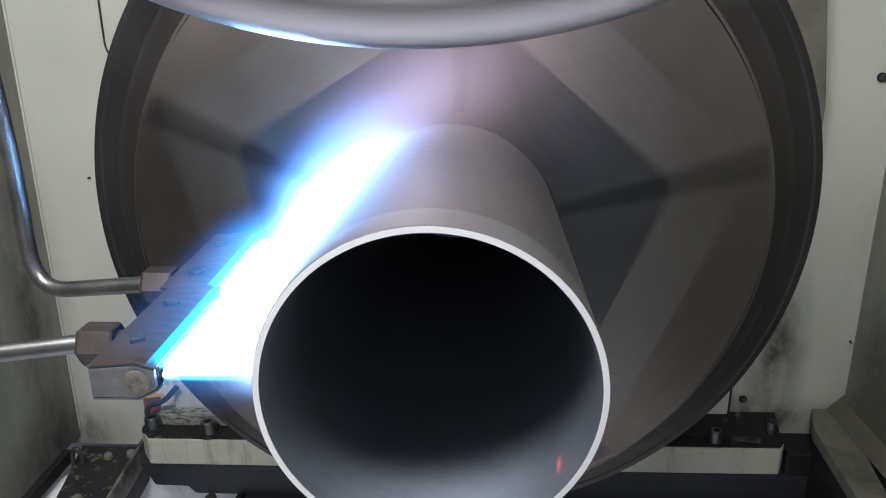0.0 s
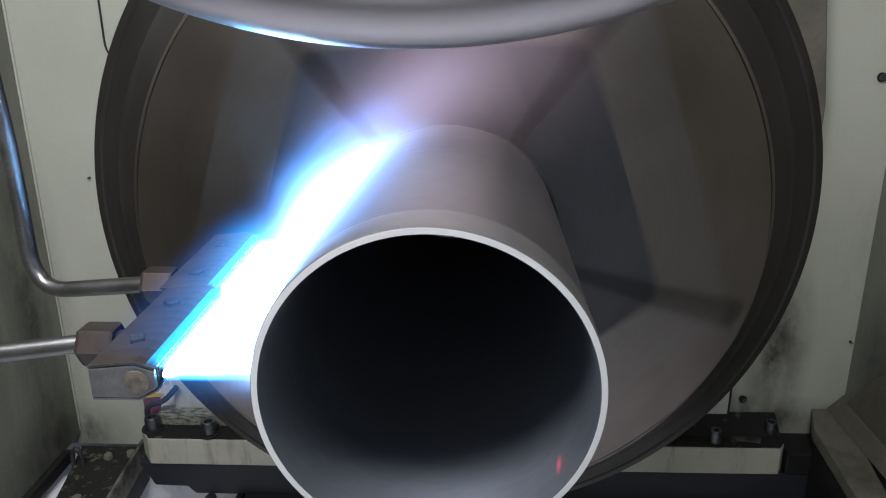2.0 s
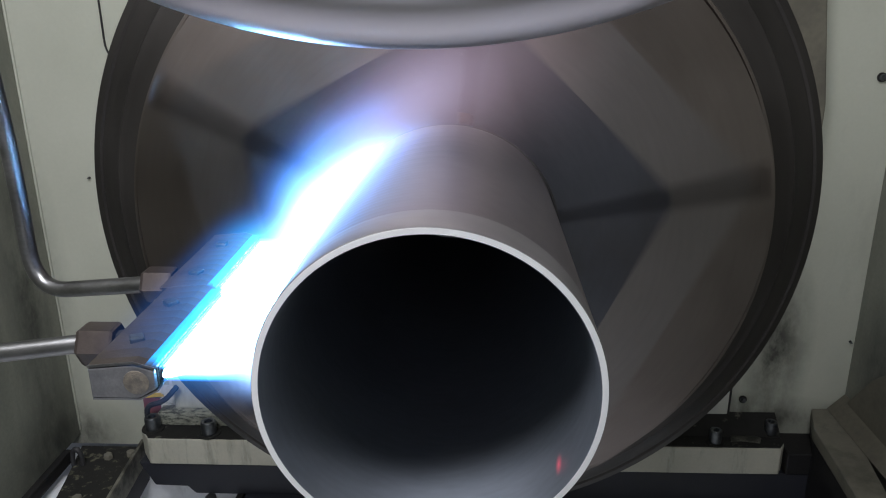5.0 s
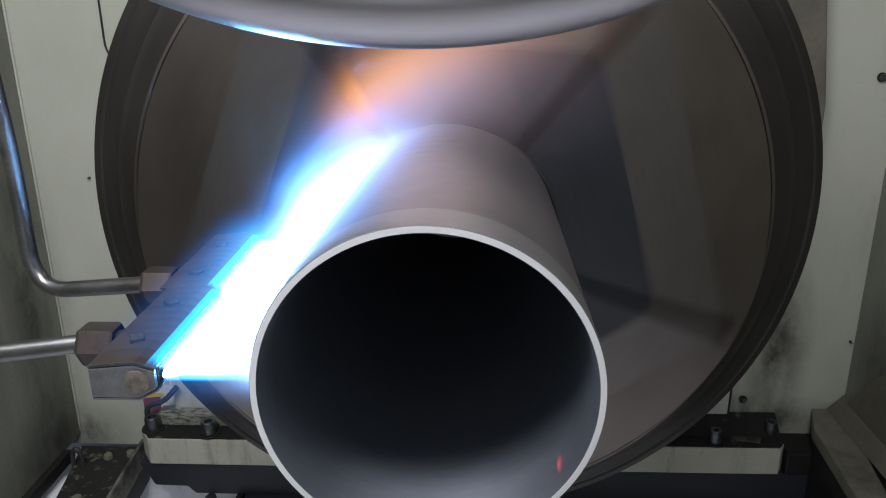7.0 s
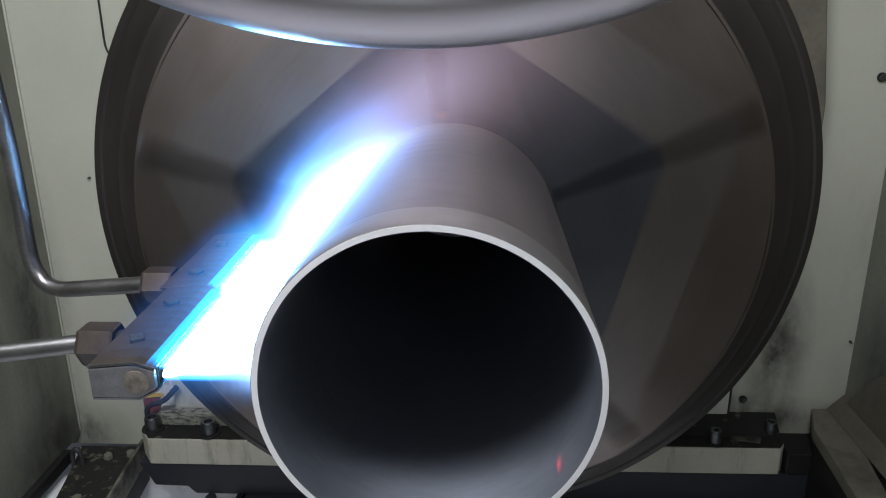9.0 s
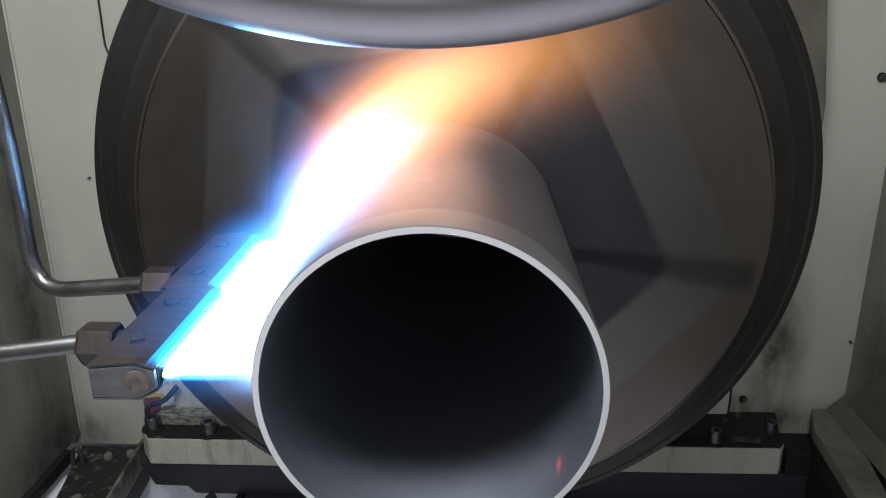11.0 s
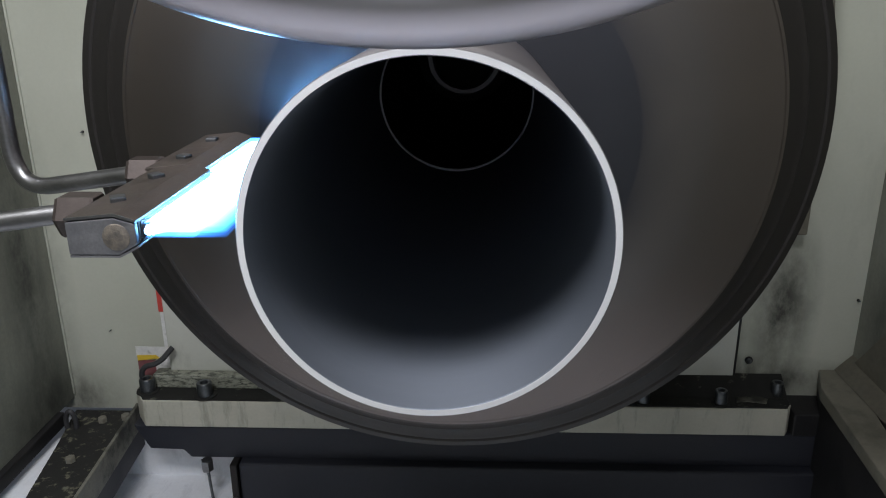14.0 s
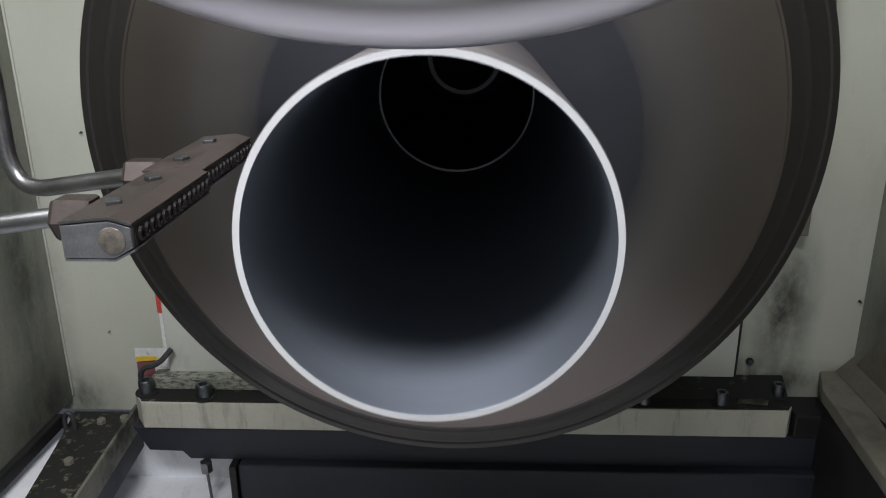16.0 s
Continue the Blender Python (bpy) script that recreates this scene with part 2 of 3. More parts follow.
def lathe(profile, steps=96, closed=False):
    """Turn (radius, y) pairs round the y axis."""
    bm = bmesh.new()
    rings = []
    for i in range(steps):
        a = 2 * math.pi * i / steps
        rings.append([bm.verts.new((r * math.cos(a), y, r * math.sin(a))) for r, y in profile])
    n = len(profile)
    for i in range(steps):
        p, q = rings[i], rings[(i + 1) % steps]
        for j in range(n if closed else n - 1):
            bm.faces.new((p[j], q[j], q[(j + 1) % n], p[(j + 1) % n]))
    bmesh.ops.remove_doubles(bm, verts=bm.verts[:], dist=1e-6)
    bmesh.ops.recalc_face_normals(bm, faces=bm.faces[:])
    return bm


def rod(path, radius, sides=16):
    """A round bar along a path."""
    bm = bmesh.new()
    path = [Vector(p) for p in path]
    rings, side = [], None
    for i, p in enumerate(path):
        way = (path[min(i + 1, len(path) - 1)] - path[max(i - 1, 0)]).normalized()
        if side is None:
            side = way.orthogonal().normalized()
        side = (side - way * side.dot(way)).normalized()
        other = way.cross(side)
        rings.append([bm.verts.new(p + (side * math.cos(a) + other * math.sin(a)) * radius)
                      for a in (2 * math.pi * k / sides for k in range(sides))])
    for a, b in zip(rings, rings[1:]):
        for k in range(sides):
            bm.faces.new((a[k], a[(k + 1) % sides], b[(k + 1) % sides], b[k]))
    bm.faces.new(rings[0])
    bm.faces.new(rings[-1])
    bmesh.ops.recalc_face_normals(bm, faces=bm.faces[:])
    return bm


def rounded(points, radius, steps=8):
    """A path whose corners are rounded."""
    pts = [Vector(p) for p in points]
    out = [pts[0]]
    for a, b, c in zip(pts, pts[1:], pts[2:]):
        u, v = (a - b).normalized(), (c - b).normalized()
        p, q = b + u * radius, b + v * radius
        for k in range(steps + 1):
            s = k / steps
            out.append(p * (1 - s) ** 2 + b * 2 * s * (1 - s) + q * s ** 2)
    return out + [pts[-1]]


def thing(name, label, category, at=(0, 0, 0), group="", kind=""):
    ob = new(name)
    ob.empty_display_size = 0.05
    ob.location = at
    return tagged(ob, label, category, group, kind)


def struct(name, bm, material, label, category):
    return tagged(part(name, bm, material), label, category, kind="structure")


# ---- the enclosure ----
Z = AX


def holed_wall(x0, x1, z0, z1, r):
    """The rear wall sheet with a round hole for the spindle."""
    bm = bmesh.new()
    n = 32
    ring = []
    for k in range(n):
        a = 2 * math.pi * (k + 0.5) / n
        c, s = math.cos(a), math.sin(a)
        reach = min((x1 if c > 0 else -x0) / abs(c), (z1 - Z if s > 0 else Z - z0) / abs(s))
        ring.append(((r * c, Z + r * s), (reach * c, Z + reach * s)))
    corners = {}
    for y in (1.207, 1.26):
        corners[y] = [(bm.verts.new((p[0], y, p[1])), bm.verts.new((q[0], y, q[1]))) for p, q in ring]
        for k in range(n):
            a, b = corners[y][k], corners[y][(k + 1) % n]
            pa, pb = a[1].co, b[1].co
            if abs(pa.x - pb.x) > 1e-4 and abs(pa.z - pb.z) > 1e-4:
                bm.faces.new((a[0], b[0], b[1], bm.verts.new((x1 if pa.x > 0 else x0, y, z1 if pa.z > Z else z0)), a[1]))
            else:
                bm.faces.new((a[0], b[0], b[1], a[1]))
    for k in range(n):
        bm.faces.new((corners[1.207][k][0], corners[1.207][(k + 1) % n][0], corners[1.26][(k + 1) % n][0], corners[1.26][k][0]))
    bmesh.ops.recalc_face_normals(bm, faces=bm.faces[:])
    return bm


# the unseen front of this floor is pale to bounce light onto the roller
struct("floor", box((-1.5, -2.2, -0.06), (1.5, 2.0, 0.0)), FLOOR, "pale floor under the machine, run forward to bounce light up", "floor")
# unseen roof, added to close the box round the lights
struct("ceiling", box((-1.2, -2.0, Z + 1.25), (1.2, 1.3, Z + 1.3)), CREAM, "unseen cream roof added to close the enclosure", "ceiling")
struct("wall_back", holed_wall(-0.99, 0.95, Z - 0.83, Z + 1.25, 0.16), WALL_PAINT, "cream painted rear sheet wall behind the chuck", "wall")
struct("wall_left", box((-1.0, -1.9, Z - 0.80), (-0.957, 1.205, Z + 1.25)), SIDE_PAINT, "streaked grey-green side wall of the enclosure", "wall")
struct("wall_right", box((0.898, -1.9, Z - 1.1), (0.945, 1.205, Z + 1.25)), SIDE_PAINT, "grey-green side wall of the enclosure, darker in its rear corner", "wall")
# unseen front panels, added behind the camera to leave one opening for light
struct("wall_front_lower", box((-0.99, -1.95, 0), (0.95, -1.9, Z - 0.3)), GREEN, "unseen grey-green panel added below the front opening", "wall")
struct("wall_front_upper", box((-0.99, -1.95, Z + 1.0), (0.95, -1.9, Z + 1.25)), GREEN, "unseen grey-green panel added above the front opening", "wall")

struct("trim_corner", rod([(-0.9545, 1.2045, Z - 0.79), (-0.9545, 1.2045, Z + 1.2)], 0.003, 8), WALL_PAINT, "pale painted weld bead in the corner of the walls", "trim")

# unseen housing added over the ceiling area light
lamp = thing("ceiling_lamp", "long white lamp under the enclosure roof", "lamp", (-0.28, -0.40, Z + 1.25))
part("housing", box((-0.67, -0.14, -0.05), (0.67, 0.14, 0.0), 0.01), CREAM, lamp)

# ---- headstock seen behind the chuck ----
plate = thing("backing_plate", "grey steel backing plate on the rear wall behind the chuck", "plate", (0, 1.205, Z))
part("panel", box((-0.52, -0.045, -0.36), (-0.16, 0.0, 0.75), 0.004), CHUCK_RIM, plate)
part("side_panel", prism([(0.16, -0.36), (0.735, -0.36), (0.735, 0.02), (0.64, 0.75), (0.16, 0.75)], 1, -0.045, 0.0, 0.003), TAN, plate)
part("top_panel", box((-0.158, -0.045, 0.16), (0.158, 0.0, 0.75), 0.004), CHUCK_RIM, plate)
part("outline", rod(rounded([(-0.752, 0.0, 0.6), (-0.752, 0.0, 0.12), (-0.5, 0.0, -0.05)], 0.03), 0.0022, 8), BLACK, plate, "thin dark seam line")

seam = thing("access_panel", "narrow cream access panel with a dark seam on the rear wall", "panel", (0.4, 1.205, Z - 0.6))
part("panel", box((-0.2, -0.006, -0.14), (0.23, 0, 0.3), 0.003), CREAM, seam)
part("seam_rod", rod([(0.232, -0.004, -0.13), (0.234, -0.004, 0.25)], 0.0025, 8), BLACK, seam, "black gap beside the panel")


def wall_screw(x, z, r):
    s = thing("wall_screw", "small dark screw head in the cream rear wall", "screw", (x, 1.205, Z + z), "rear wall screws")
    part("head", lathe([(0.0001, -0.010), (r * 0.8, -0.010), (r, -0.006), (r, 0.0)], 16), BOLT, s, smooth=True)
    part("washer", lathe([(r * 0.9, -0.004), (r * 1.35, -0.004), (r * 1.4, 0)], 16), BLACK, s, smooth=True)


wall_screw(0.663, -0.678, 0.0065)
wall_screw(0.858, 0.069, 0.007)
wall_screw(0.888, -0.526, 0.0022)
wall_screw(-0.838, -0.618, 0.0011)
wall_screw(-0.83, -0.144, 0.0018)

# ---- the machine bed in front of the rear wall ----
bed = thing("bed_plate", "thick cream painted clamping plate with a grimy top", "plate", (0, 0, Z))
part("slab", prism([(-0.775, 1.155), (-0.742, 1.11), (0.729, 1.11), (0.742, 1.13), (0.742, 1.205), (-0.775, 1.205)], 2, -0.821, -0.752, 0.003), WORN, bed)
part("grime_top", prism([(-0.772, 1.156), (-0.741, 1.1125), (0.727, 1.1125), (0.74, 1.131), (0.74, 1.203), (-0.772, 1.203)], 2, -0.7525, -0.749, 0.001), GRIME, bed,
     "oily black grime on the plate's top")

ledge = thing("flaking_ledge", "ledge of flaking cream paint above the plate", "ledge", (0, 0, Z))
part("strip", box((-0.735, 1.165, -0.749), (-0.36, 1.205, -0.715), 0.003), FLAKED, ledge)
part("upstand", box((-0.70, 1.19, -0.716), (-0.4, 1.205, -0.52), 0.003), CREAM, ledge)
ledge2 = thing("flaking_patch", "patch of bare flaking paint beside a screw", "patch", (0.655, 1.15, Z - 0.749))
part("chip", prism([(-0.035, -0.02), (-0.01, -0.016), (0.03, -0.024), (0.04, -0.004), (0.02, 0.012), (0.004, 0.004), (-0.025, 0.014)], 2, 0, 0.003, 0.001), LIP, ledge2)


def cap_screw(x, y, r=0.0135):
    s = thing("cap_screw", "steel socket-head cap screw standing on the grimy plate", "screw", (x, y, Z - 0.749), "cap screws on the bed plate")
    h = 0.034
    bm = lathe([(0.0001, h - 0.009), (r * 0.5, h - 0.009), (r * 0.52, h - 0.001), (r * 0.6, h), (r * 0.88, h), (r, h - 0.003), (r, 0.0)], 24)
    bmesh.ops.rotate(bm, verts=bm.verts[:], matrix=Matrix.Rotation(radians(90), 3, "X"))
    part("head", bm, BOLT, s, smooth=True)
    ring = lathe([(r * 1.0, 0.003), (r * 1.45, 0.003), (r * 1.5, 0.0)], 24)
    bmesh.ops.rotate(ring, verts=ring.verts[:], matrix=Matrix.Rotation(radians(90), 3, "X"))
    part("washer", ring, GRIME, s, smooth=True)


for cx, cy, cr in ((-0.742, 1.15, 0.018), (-0.60, 1.133, 0.018), (0.41, 1.128, 0.014), (0.583, 1.128, 0.014), (0.722, 1.168, 0.014)):
    cap_screw(cx, cy, cr)

under = thing("bed_casting", "dark grey painted bed casting under the plate", "casting", (0, 0, Z))
part("band", prism([(-0.775, -0.823), (-0.742, -0.886), (-0.663, -0.888), (-0.645, -0.908), (0.5, -0.908), (0.89, -0.905), (0.89, -0.823)], 1, 1.118, 1.2, 0.003), NAVY, under)
part("shelf", box((0.745, 1.112, -0.822), (0.86, 1.203, -0.766), 0.004), BLACK, under)
part("back_ledge", prism([(1.152, -0.7485), (1.204, -0.7485), (1.204, -0.712)], 0, 0.40, 0.742, 0.001), GRIME, under, "oily grime banked against the wall")
part("pedestal", box((-0.525, 1.09, -1.1), (0.897, 1.2, -0.906), 0.006), NAVY, under)
part("side_bracket", box((-0.545, 1.085, -1.05), (-0.528, 1.15, -0.907), 0.003), CHUCK_RIM, under)
part("bracket_screw", lathe([(0.0001, 1.075), (0.006, 1.075), (0.007, 1.085)], 12), PIPE, under).location = (-0.536, 0.0, -1.0)

nozzle = thing("coolant_nipple", "small steel grease nipple hanging under the bed", "fitting", (-0.604, 1.104, Z - 0.905))
bm = lathe([(0.0001, 0.0), (0.014, 0.0), (0.014, 0.026), (0.010, 0.030), (0.0001, 0.030)], 6)
bmesh.ops.rotate(bm, verts=bm.verts[:], matrix=Matrix.Rotation(radians(-90), 3, "X"))
part("nut", bm, PIPE, nozzle)
part("hose", rod(rounded([(0, 0, -0.02), (0.002, 0, -0.07), (0.014, -0.01, -0.19)], 0.03), 0.0035, 10), BOLT, nozzle, "thin grey hose", True)

struct("tray_floor", box((-0.99, -0.4, Z - 1.05), (-0.42, 1.24, Z - 1.02)), FLOOR, "pale grey sheet tray below the bed", "tray")
struct("tray_back", box((-0.99, 1.205, Z - 1.1), (-0.4, 1.25, Z - 0.86)), FLOOR, "pale sheet behind the tray", "tray")

# added strip just under the deck, standing in for the brightly lit floor below
struct("tray_strip", box((-0.956, 0.2, Z - 0.858), (-0.80, 1.10, Z - 0.850)), FLOOR, "pale strip added beside the rail for the brightly lit floor", "tray")

# ---- slatted rail along the left wall ----
rail = thing("tray_rail", "grimy steel rail with flaked paint along the side wall", "rail", (0, 0, Z))
part("deck", prism([(-0.958, 1.203), (-0.925, 1.05), (-0.885, 0.83), (-0.83, 0.45), (-0.70, 0.45), (-0.772, 0.83), (-0.80, 1.203)], 2, -0.846, -0.834, 0.002), DECK, rail)
part("lip", prism([(-0.803, 1.203), (-0.774, 0.83), (-0.702, 0.45), (-0.694, 0.45), (-0.766, 0.83), (-0.795, 1.203)], 2, -0.875, -0.812, 0.002), LIP, rail, "raised worn edge")
part("skirt", prism([(-0.800, 1.203), (-0.772, 0.83), (-0.700, 0.45), (-0.697, 0.45), (-0.768, 0.83), (-0.796, 1.203)], 2, -0.93, -0.876), NAVY, rail)
wall_foot = thing("wall_foot_strip", "black strip along the foot of the side wall", "strip", (-0.95, 0, Z - 0.8))
part("strip", box((-0.012, 0.2, -0.03), (0.008, 1.13, 0.004), 0.004), BLACK, wall_foot)
for sx, sy in ((-0.865, 1.15), (-0.86, 0.985), (-0.815, 1.165)):
    s = thing("hex_bolt", "worn hexagon bolt on the grimy rail", "bolt", (sx, sy, Z - 0.834), "bolts on the rail")
    bm = lathe([(0.0001, 0.012), (0.009, 0.012), (0.011, 0.009), (0.011, 0.0)], 6)
    bmesh.ops.rotate(bm, verts=bm.verts[:], matrix=Matrix.Rotation(radians(90), 3, "X"))
    part("head", bm, CHUTE, s)
hook = thing("black_hook", "curved black rubber grommet where rail and wall meet", "grommet", (-0.935, 1.12, Z - 0.80))
part("loop", rod([(0.010 + 0.012 * math.cos(a), 0.0, -0.022 + 0.032 * math.sin(a)) for a in (math.pi * 2 * k / 24 for k in range(25))], 0.006, 10), RUBBER, hook, "", True)

# ---- chute on the other side ----
chute = thing("chute_side", "sloped cream sheet edge of the swarf chute", "chute", (0, 0, Z))
part("edge", prism([(0.826, 1.204), (0.897, 1.204), (0.853, 0.95), (0.812, 0.70), (0.764, 0.70), (0.795, 1.115)], 2, -0.73, -0.70, 0.003), CHUTE, chute)
part("skirt", prism([(0.83, 1.203), (0.84, 1.203), (0.778, 0.70), (0.768, 0.70), (0.80, 1.115)], 2, -1.05, -0.731, 0.002), BLACK, chute, "black underside sheet")
part("slope", prism([(0.86, -0.699), (0.897, -0.66), (0.897, -0.699)], 1, 0.6, 1.203, 0.001), TAN, chute, "tan stained sloping sheet")
part("wall_sheet", prism([(1.203, -0.70), (0.60, -0.70), (0.60, -0.15), (1.09, -0.565)], 0, 0.889, 0.8975, 0.001), TAN, chute, "stained tan side sheet")

# ---- stickers and hose by the plate ----
tag = thing("warning_sticker", "peeling red, yellow and white sticker on the rear wall", "sticker", (-0.752, 1.204, Z - 0.69))
part("white_field", box((-0.032, -0.0015, 0.005), (0.05, 0.0, 0.03)), WHITE, tag)
part("torn_paper", prism([(0.0, -0.05), (0.03, -0.055), (0.062, -0.03), (0.068, 0.04), (0.058, 0.052), (0.05, 0.03), (0.03, 0.012), (0.01, -0.01)], 1, -0.0012, -0.0002), WHITE, tag, "torn white paper")
part("yellow_band", prism([(-0.03, -0.006), (0.024, 0.0), (0.016, 0.009), (-0.03, 0.008)], 1, -0.0032, -0.0017), YELLOW, tag, "yellow band")
part("maroon_field", box((-0.031, -0.0015, -0.055), (0.012, 0.0, -0.006)), MAROON, tag, "faded maroon field")
strip = thing("striped_label", "narrow red and white label strip on the rear wall", "label", (-0.70, 1.203, Z - 0.60))
part("red_end", box((-0.015, -0.0015, 0.032), (0.006, 0.0, 0.09)), RED, strip, "red end")
part("white_strip", box((-0.012, -0.0015, -0.09), (0.008, 0.0, 0.030)), WHITE, strip)
part("black_edge", box((0.0085, -0.003, -0.09), (0.0115, 0.0, 0.06)), BLACK, strip, "black edge")
hose = thing("black_hose", "short bent black hose behind the cap screw", "hose", (0, 0, Z))
part("tube", rod(rounded([(-0.757, 1.16, -0.749), (-0.757, 1.16, -0.692), (-0.712, 1.16, -0.682), (-0.682, 1.175, -0.648)], 0.022), 0.0065, 12), RUBBER, hose, "", True)

# ---- chuck ----
chuck = thing("lathe_chuck", "large dark spinning five-jaw chuck with a heat-tinted face", "chuck", (0, 0, Z))
part("drum", lathe([(0.36, 0.50), (0.40, 0.482), (0.436, 0.476), (0.446, 0.482), (0.449, 0.50), (0.449, 0.60), (0.440, 0.61), (0.440, 1.2)], 128), CHUCK_RIM, chuck, "dark outer drum", True)
part("cone_ring", lathe([(0.361, 0.426), (0.372, 0.428), (0.392, 0.450), (0.402, 0.452), (0.408, 0.462), (0.425, 0.470), (0.432, 0.4755)], 128), CHUCK_RIM, chuck, "stepped dark ring", True)
part("face_lip", lathe([(0.3490, 0.408), (0.3520, 0.399), (0.357, 0.3955), (0.3605, 0.397), (0.3625, 0.404), (0.3625, 0.44)], 128), CHUCK_FACE, chuck, "bright worn lip", True)
part("bore_sleeve", lathe([(0.130, 0.683), (0.1118, 0.685), (0.1118, 1.46), (0.0001, 1.46)], 64), BLACK, chuck, "black inner sleeve", True)
part("stop_ring", lathe([(0.070, 1.40), (0.074, 1.388), (0.084, 1.388), (0.088, 1.396), (0.088, 1.455)], 64), PIPE, chuck, "steel stop ring in the bore", True)


JAWS = 5


def jaw_mesh(a0, a1):
    """A jaw's face: a flat pad by the tube, then two straight creases with slopes out to the rim."""
    bm = bmesh.new()
    na, nr = 20, 8
    grid = [[bm.verts.new(((0.1185 + (0.3545 - 0.1185) * j / nr) * math.cos(a0 + (a1 - a0) * i / na), 0,
                           (0.1185 + (0.3545 - 0.1185) * j / nr) * math.sin(a0 + (a1 - a0) * i / na))) for j in range(nr + 1)] for i in range(na + 1)]
    for i in range(na):
        for j in range(nr):
            bm.faces.new((grid[i][j], grid[i + 1][j], grid[i + 1][j + 1], grid[i][j + 1]))
    mid = (a0 + a1) / 2
    way = Vector((math.cos(mid), 0, math.sin(mid)))
    for d in (PAD_END, BAND_END):
        bmesh.ops.bisect_plane(bm, geom=bm.verts[:] + bm.edges[:] + bm.faces[:], plane_co=way * d, plane_no=way)
    # one tone per slope, standing for what that slope would reflect
    for f in bm.faces:
        s = f.calc_center_median().dot(way)
        f.material_index = 0 if s < PAD_END else 1 if s < BAND_END else 2
    for v in bm.verts:
        s = v.co.dot(way)
        v.co.y = 0.362 + 0.035 * (v.co.xz.length - 0.1185) + max(0.0, s - PAD_END) * 0.10 + max(0.0, s - BAND_END) * 0.10
    edge = [e for e in bm.edges if e.is_boundary]
    back = bmesh.ops.extrude_edge_only(bm, edges=edge)
    for v in back["geom"]:
        if isinstance(v, bmesh.types.BMVert):
            v.co.y += 0.03
    bmesh.ops.recalc_face_normals(bm, faces=bm.faces[:])
    return bm


PAD_END, BAND_END = 0.200, 0.272
for k in range(JAWS):
    a0 = radians(72 * k + 13)
    jaw = part("jaw", jaw_mesh(a0 + 0.024, a0 + radians(72) - 0.024), PAD_STEEL, chuck)
    jaw.data.materials.append(CHUCK_BAND)
    jaw.data.materials.append(CHUCK_FACE)
part("jaw_edge", lathe([(0.1172, 0.372), (0.1175, 0.3600), (0.1186, 0.3588), (0.1206, 0.3600), (0.1212, 0.364)], 96), BLACK, chuck, "dark chamfered edge round the tube", True)
# black here puts the shade down in the slots into the colour
part("slot_floor", lathe([(0.127, 0.405), (0.36, 0.44)], 64), BLACK, chuck, "floor of the slots, black for the shade between jaws")

# ---- the tube being formed ----
tube = thing("steel_tube", "grey steel tube with a bright sawn end held in the chuck", "tube", (0, 0, Z))
part("outer_wall", lathe([(0.116, 0.038), (0.116, 0.684), (0.1105, 0.686)], 160), TUBE, tube, "", True)
# the last 38 mm of the tube has a paler base colour
part("end_band", lathe([(0.1154, 0.0), (0.116, 0.0008), (0.1161, 0.002), (0.1161, 0.037), (0.116, 0.038)], 160), TUBE_END, tube, "paler band by the sawn end", True)
part("bore_wall", lathe([(0.1113, 0.0), (0.1107, 0.0008), (0.1105, 0.684)], 160), TUBE_IN, tube, "", True)
part("sawn_rim", lathe([(0.1113, 0.0), (0.1154, 0.0)], 160), SAWN, tube, "bright sawn end")
part("inner_lip", lathe([(0.1104, 0.679), (0.1080, 0.681), (0.1080, 0.684)], 96), SAWN, tube, "bright far edge")

# ---- forming roller, carried with the camera on the tool slide ----
roller = thing("forming_roller", "polished steel forming roller with a rounded nose", "roller", HIGH)
prof = [(0.0001, -0.055), (0.06, -0.055), (0.06, -0.03), (0.155, -0.026)]
prof += [(0.1795 + 0.0145 * math.sin(a), -0.0115 - 0.0145 * math.cos(a)) for a in (math.pi / 2 * k / 10 for k in range(11))]
prof += [(0.1795 + 0.0145 * math.sin(a), 0.0085 - 0.0145 * math.cos(a)) for a in (math.pi / 2 + math.pi / 2 * k / 10 for k in range(11))]
prof += [(0.155, 0.024), (0.06, 0.028), (0.06, 0.05), (0.0001, 0.05)]
part("wheel", lathe(prof, 160), ROLLER, roller, "", True)
part("axle", lathe([(0.0001, -0.075), (0.03, -0.075), (0.032, -0.072), (0.032, 0.075), (0.0001, 0.075)], 48), CHUCK_RIM, roller, "dark axle", True)
part("fork_arm", box((-0.05, 0.056, -0.05), (0.05, 0.08, 0.93), 0.006), NAVY, roller, "dark fork arm")

# ---- burner ----
burner = thing("gas_burner", "scorched brass slot burner with a row of nozzles", "burner", (0, 0, Z + 0.003))


def burner_bar(y0, y1, face):
    back = face - 0.046
    shape = [(back, 0.0075), (face - 0.014, 0.0105), (face, 0.0065), (face, -0.0075), (face - 0.013, -0.0145), (back, -0.0145)]
    return prism(shape, 1, y0, y1, 0.0007)


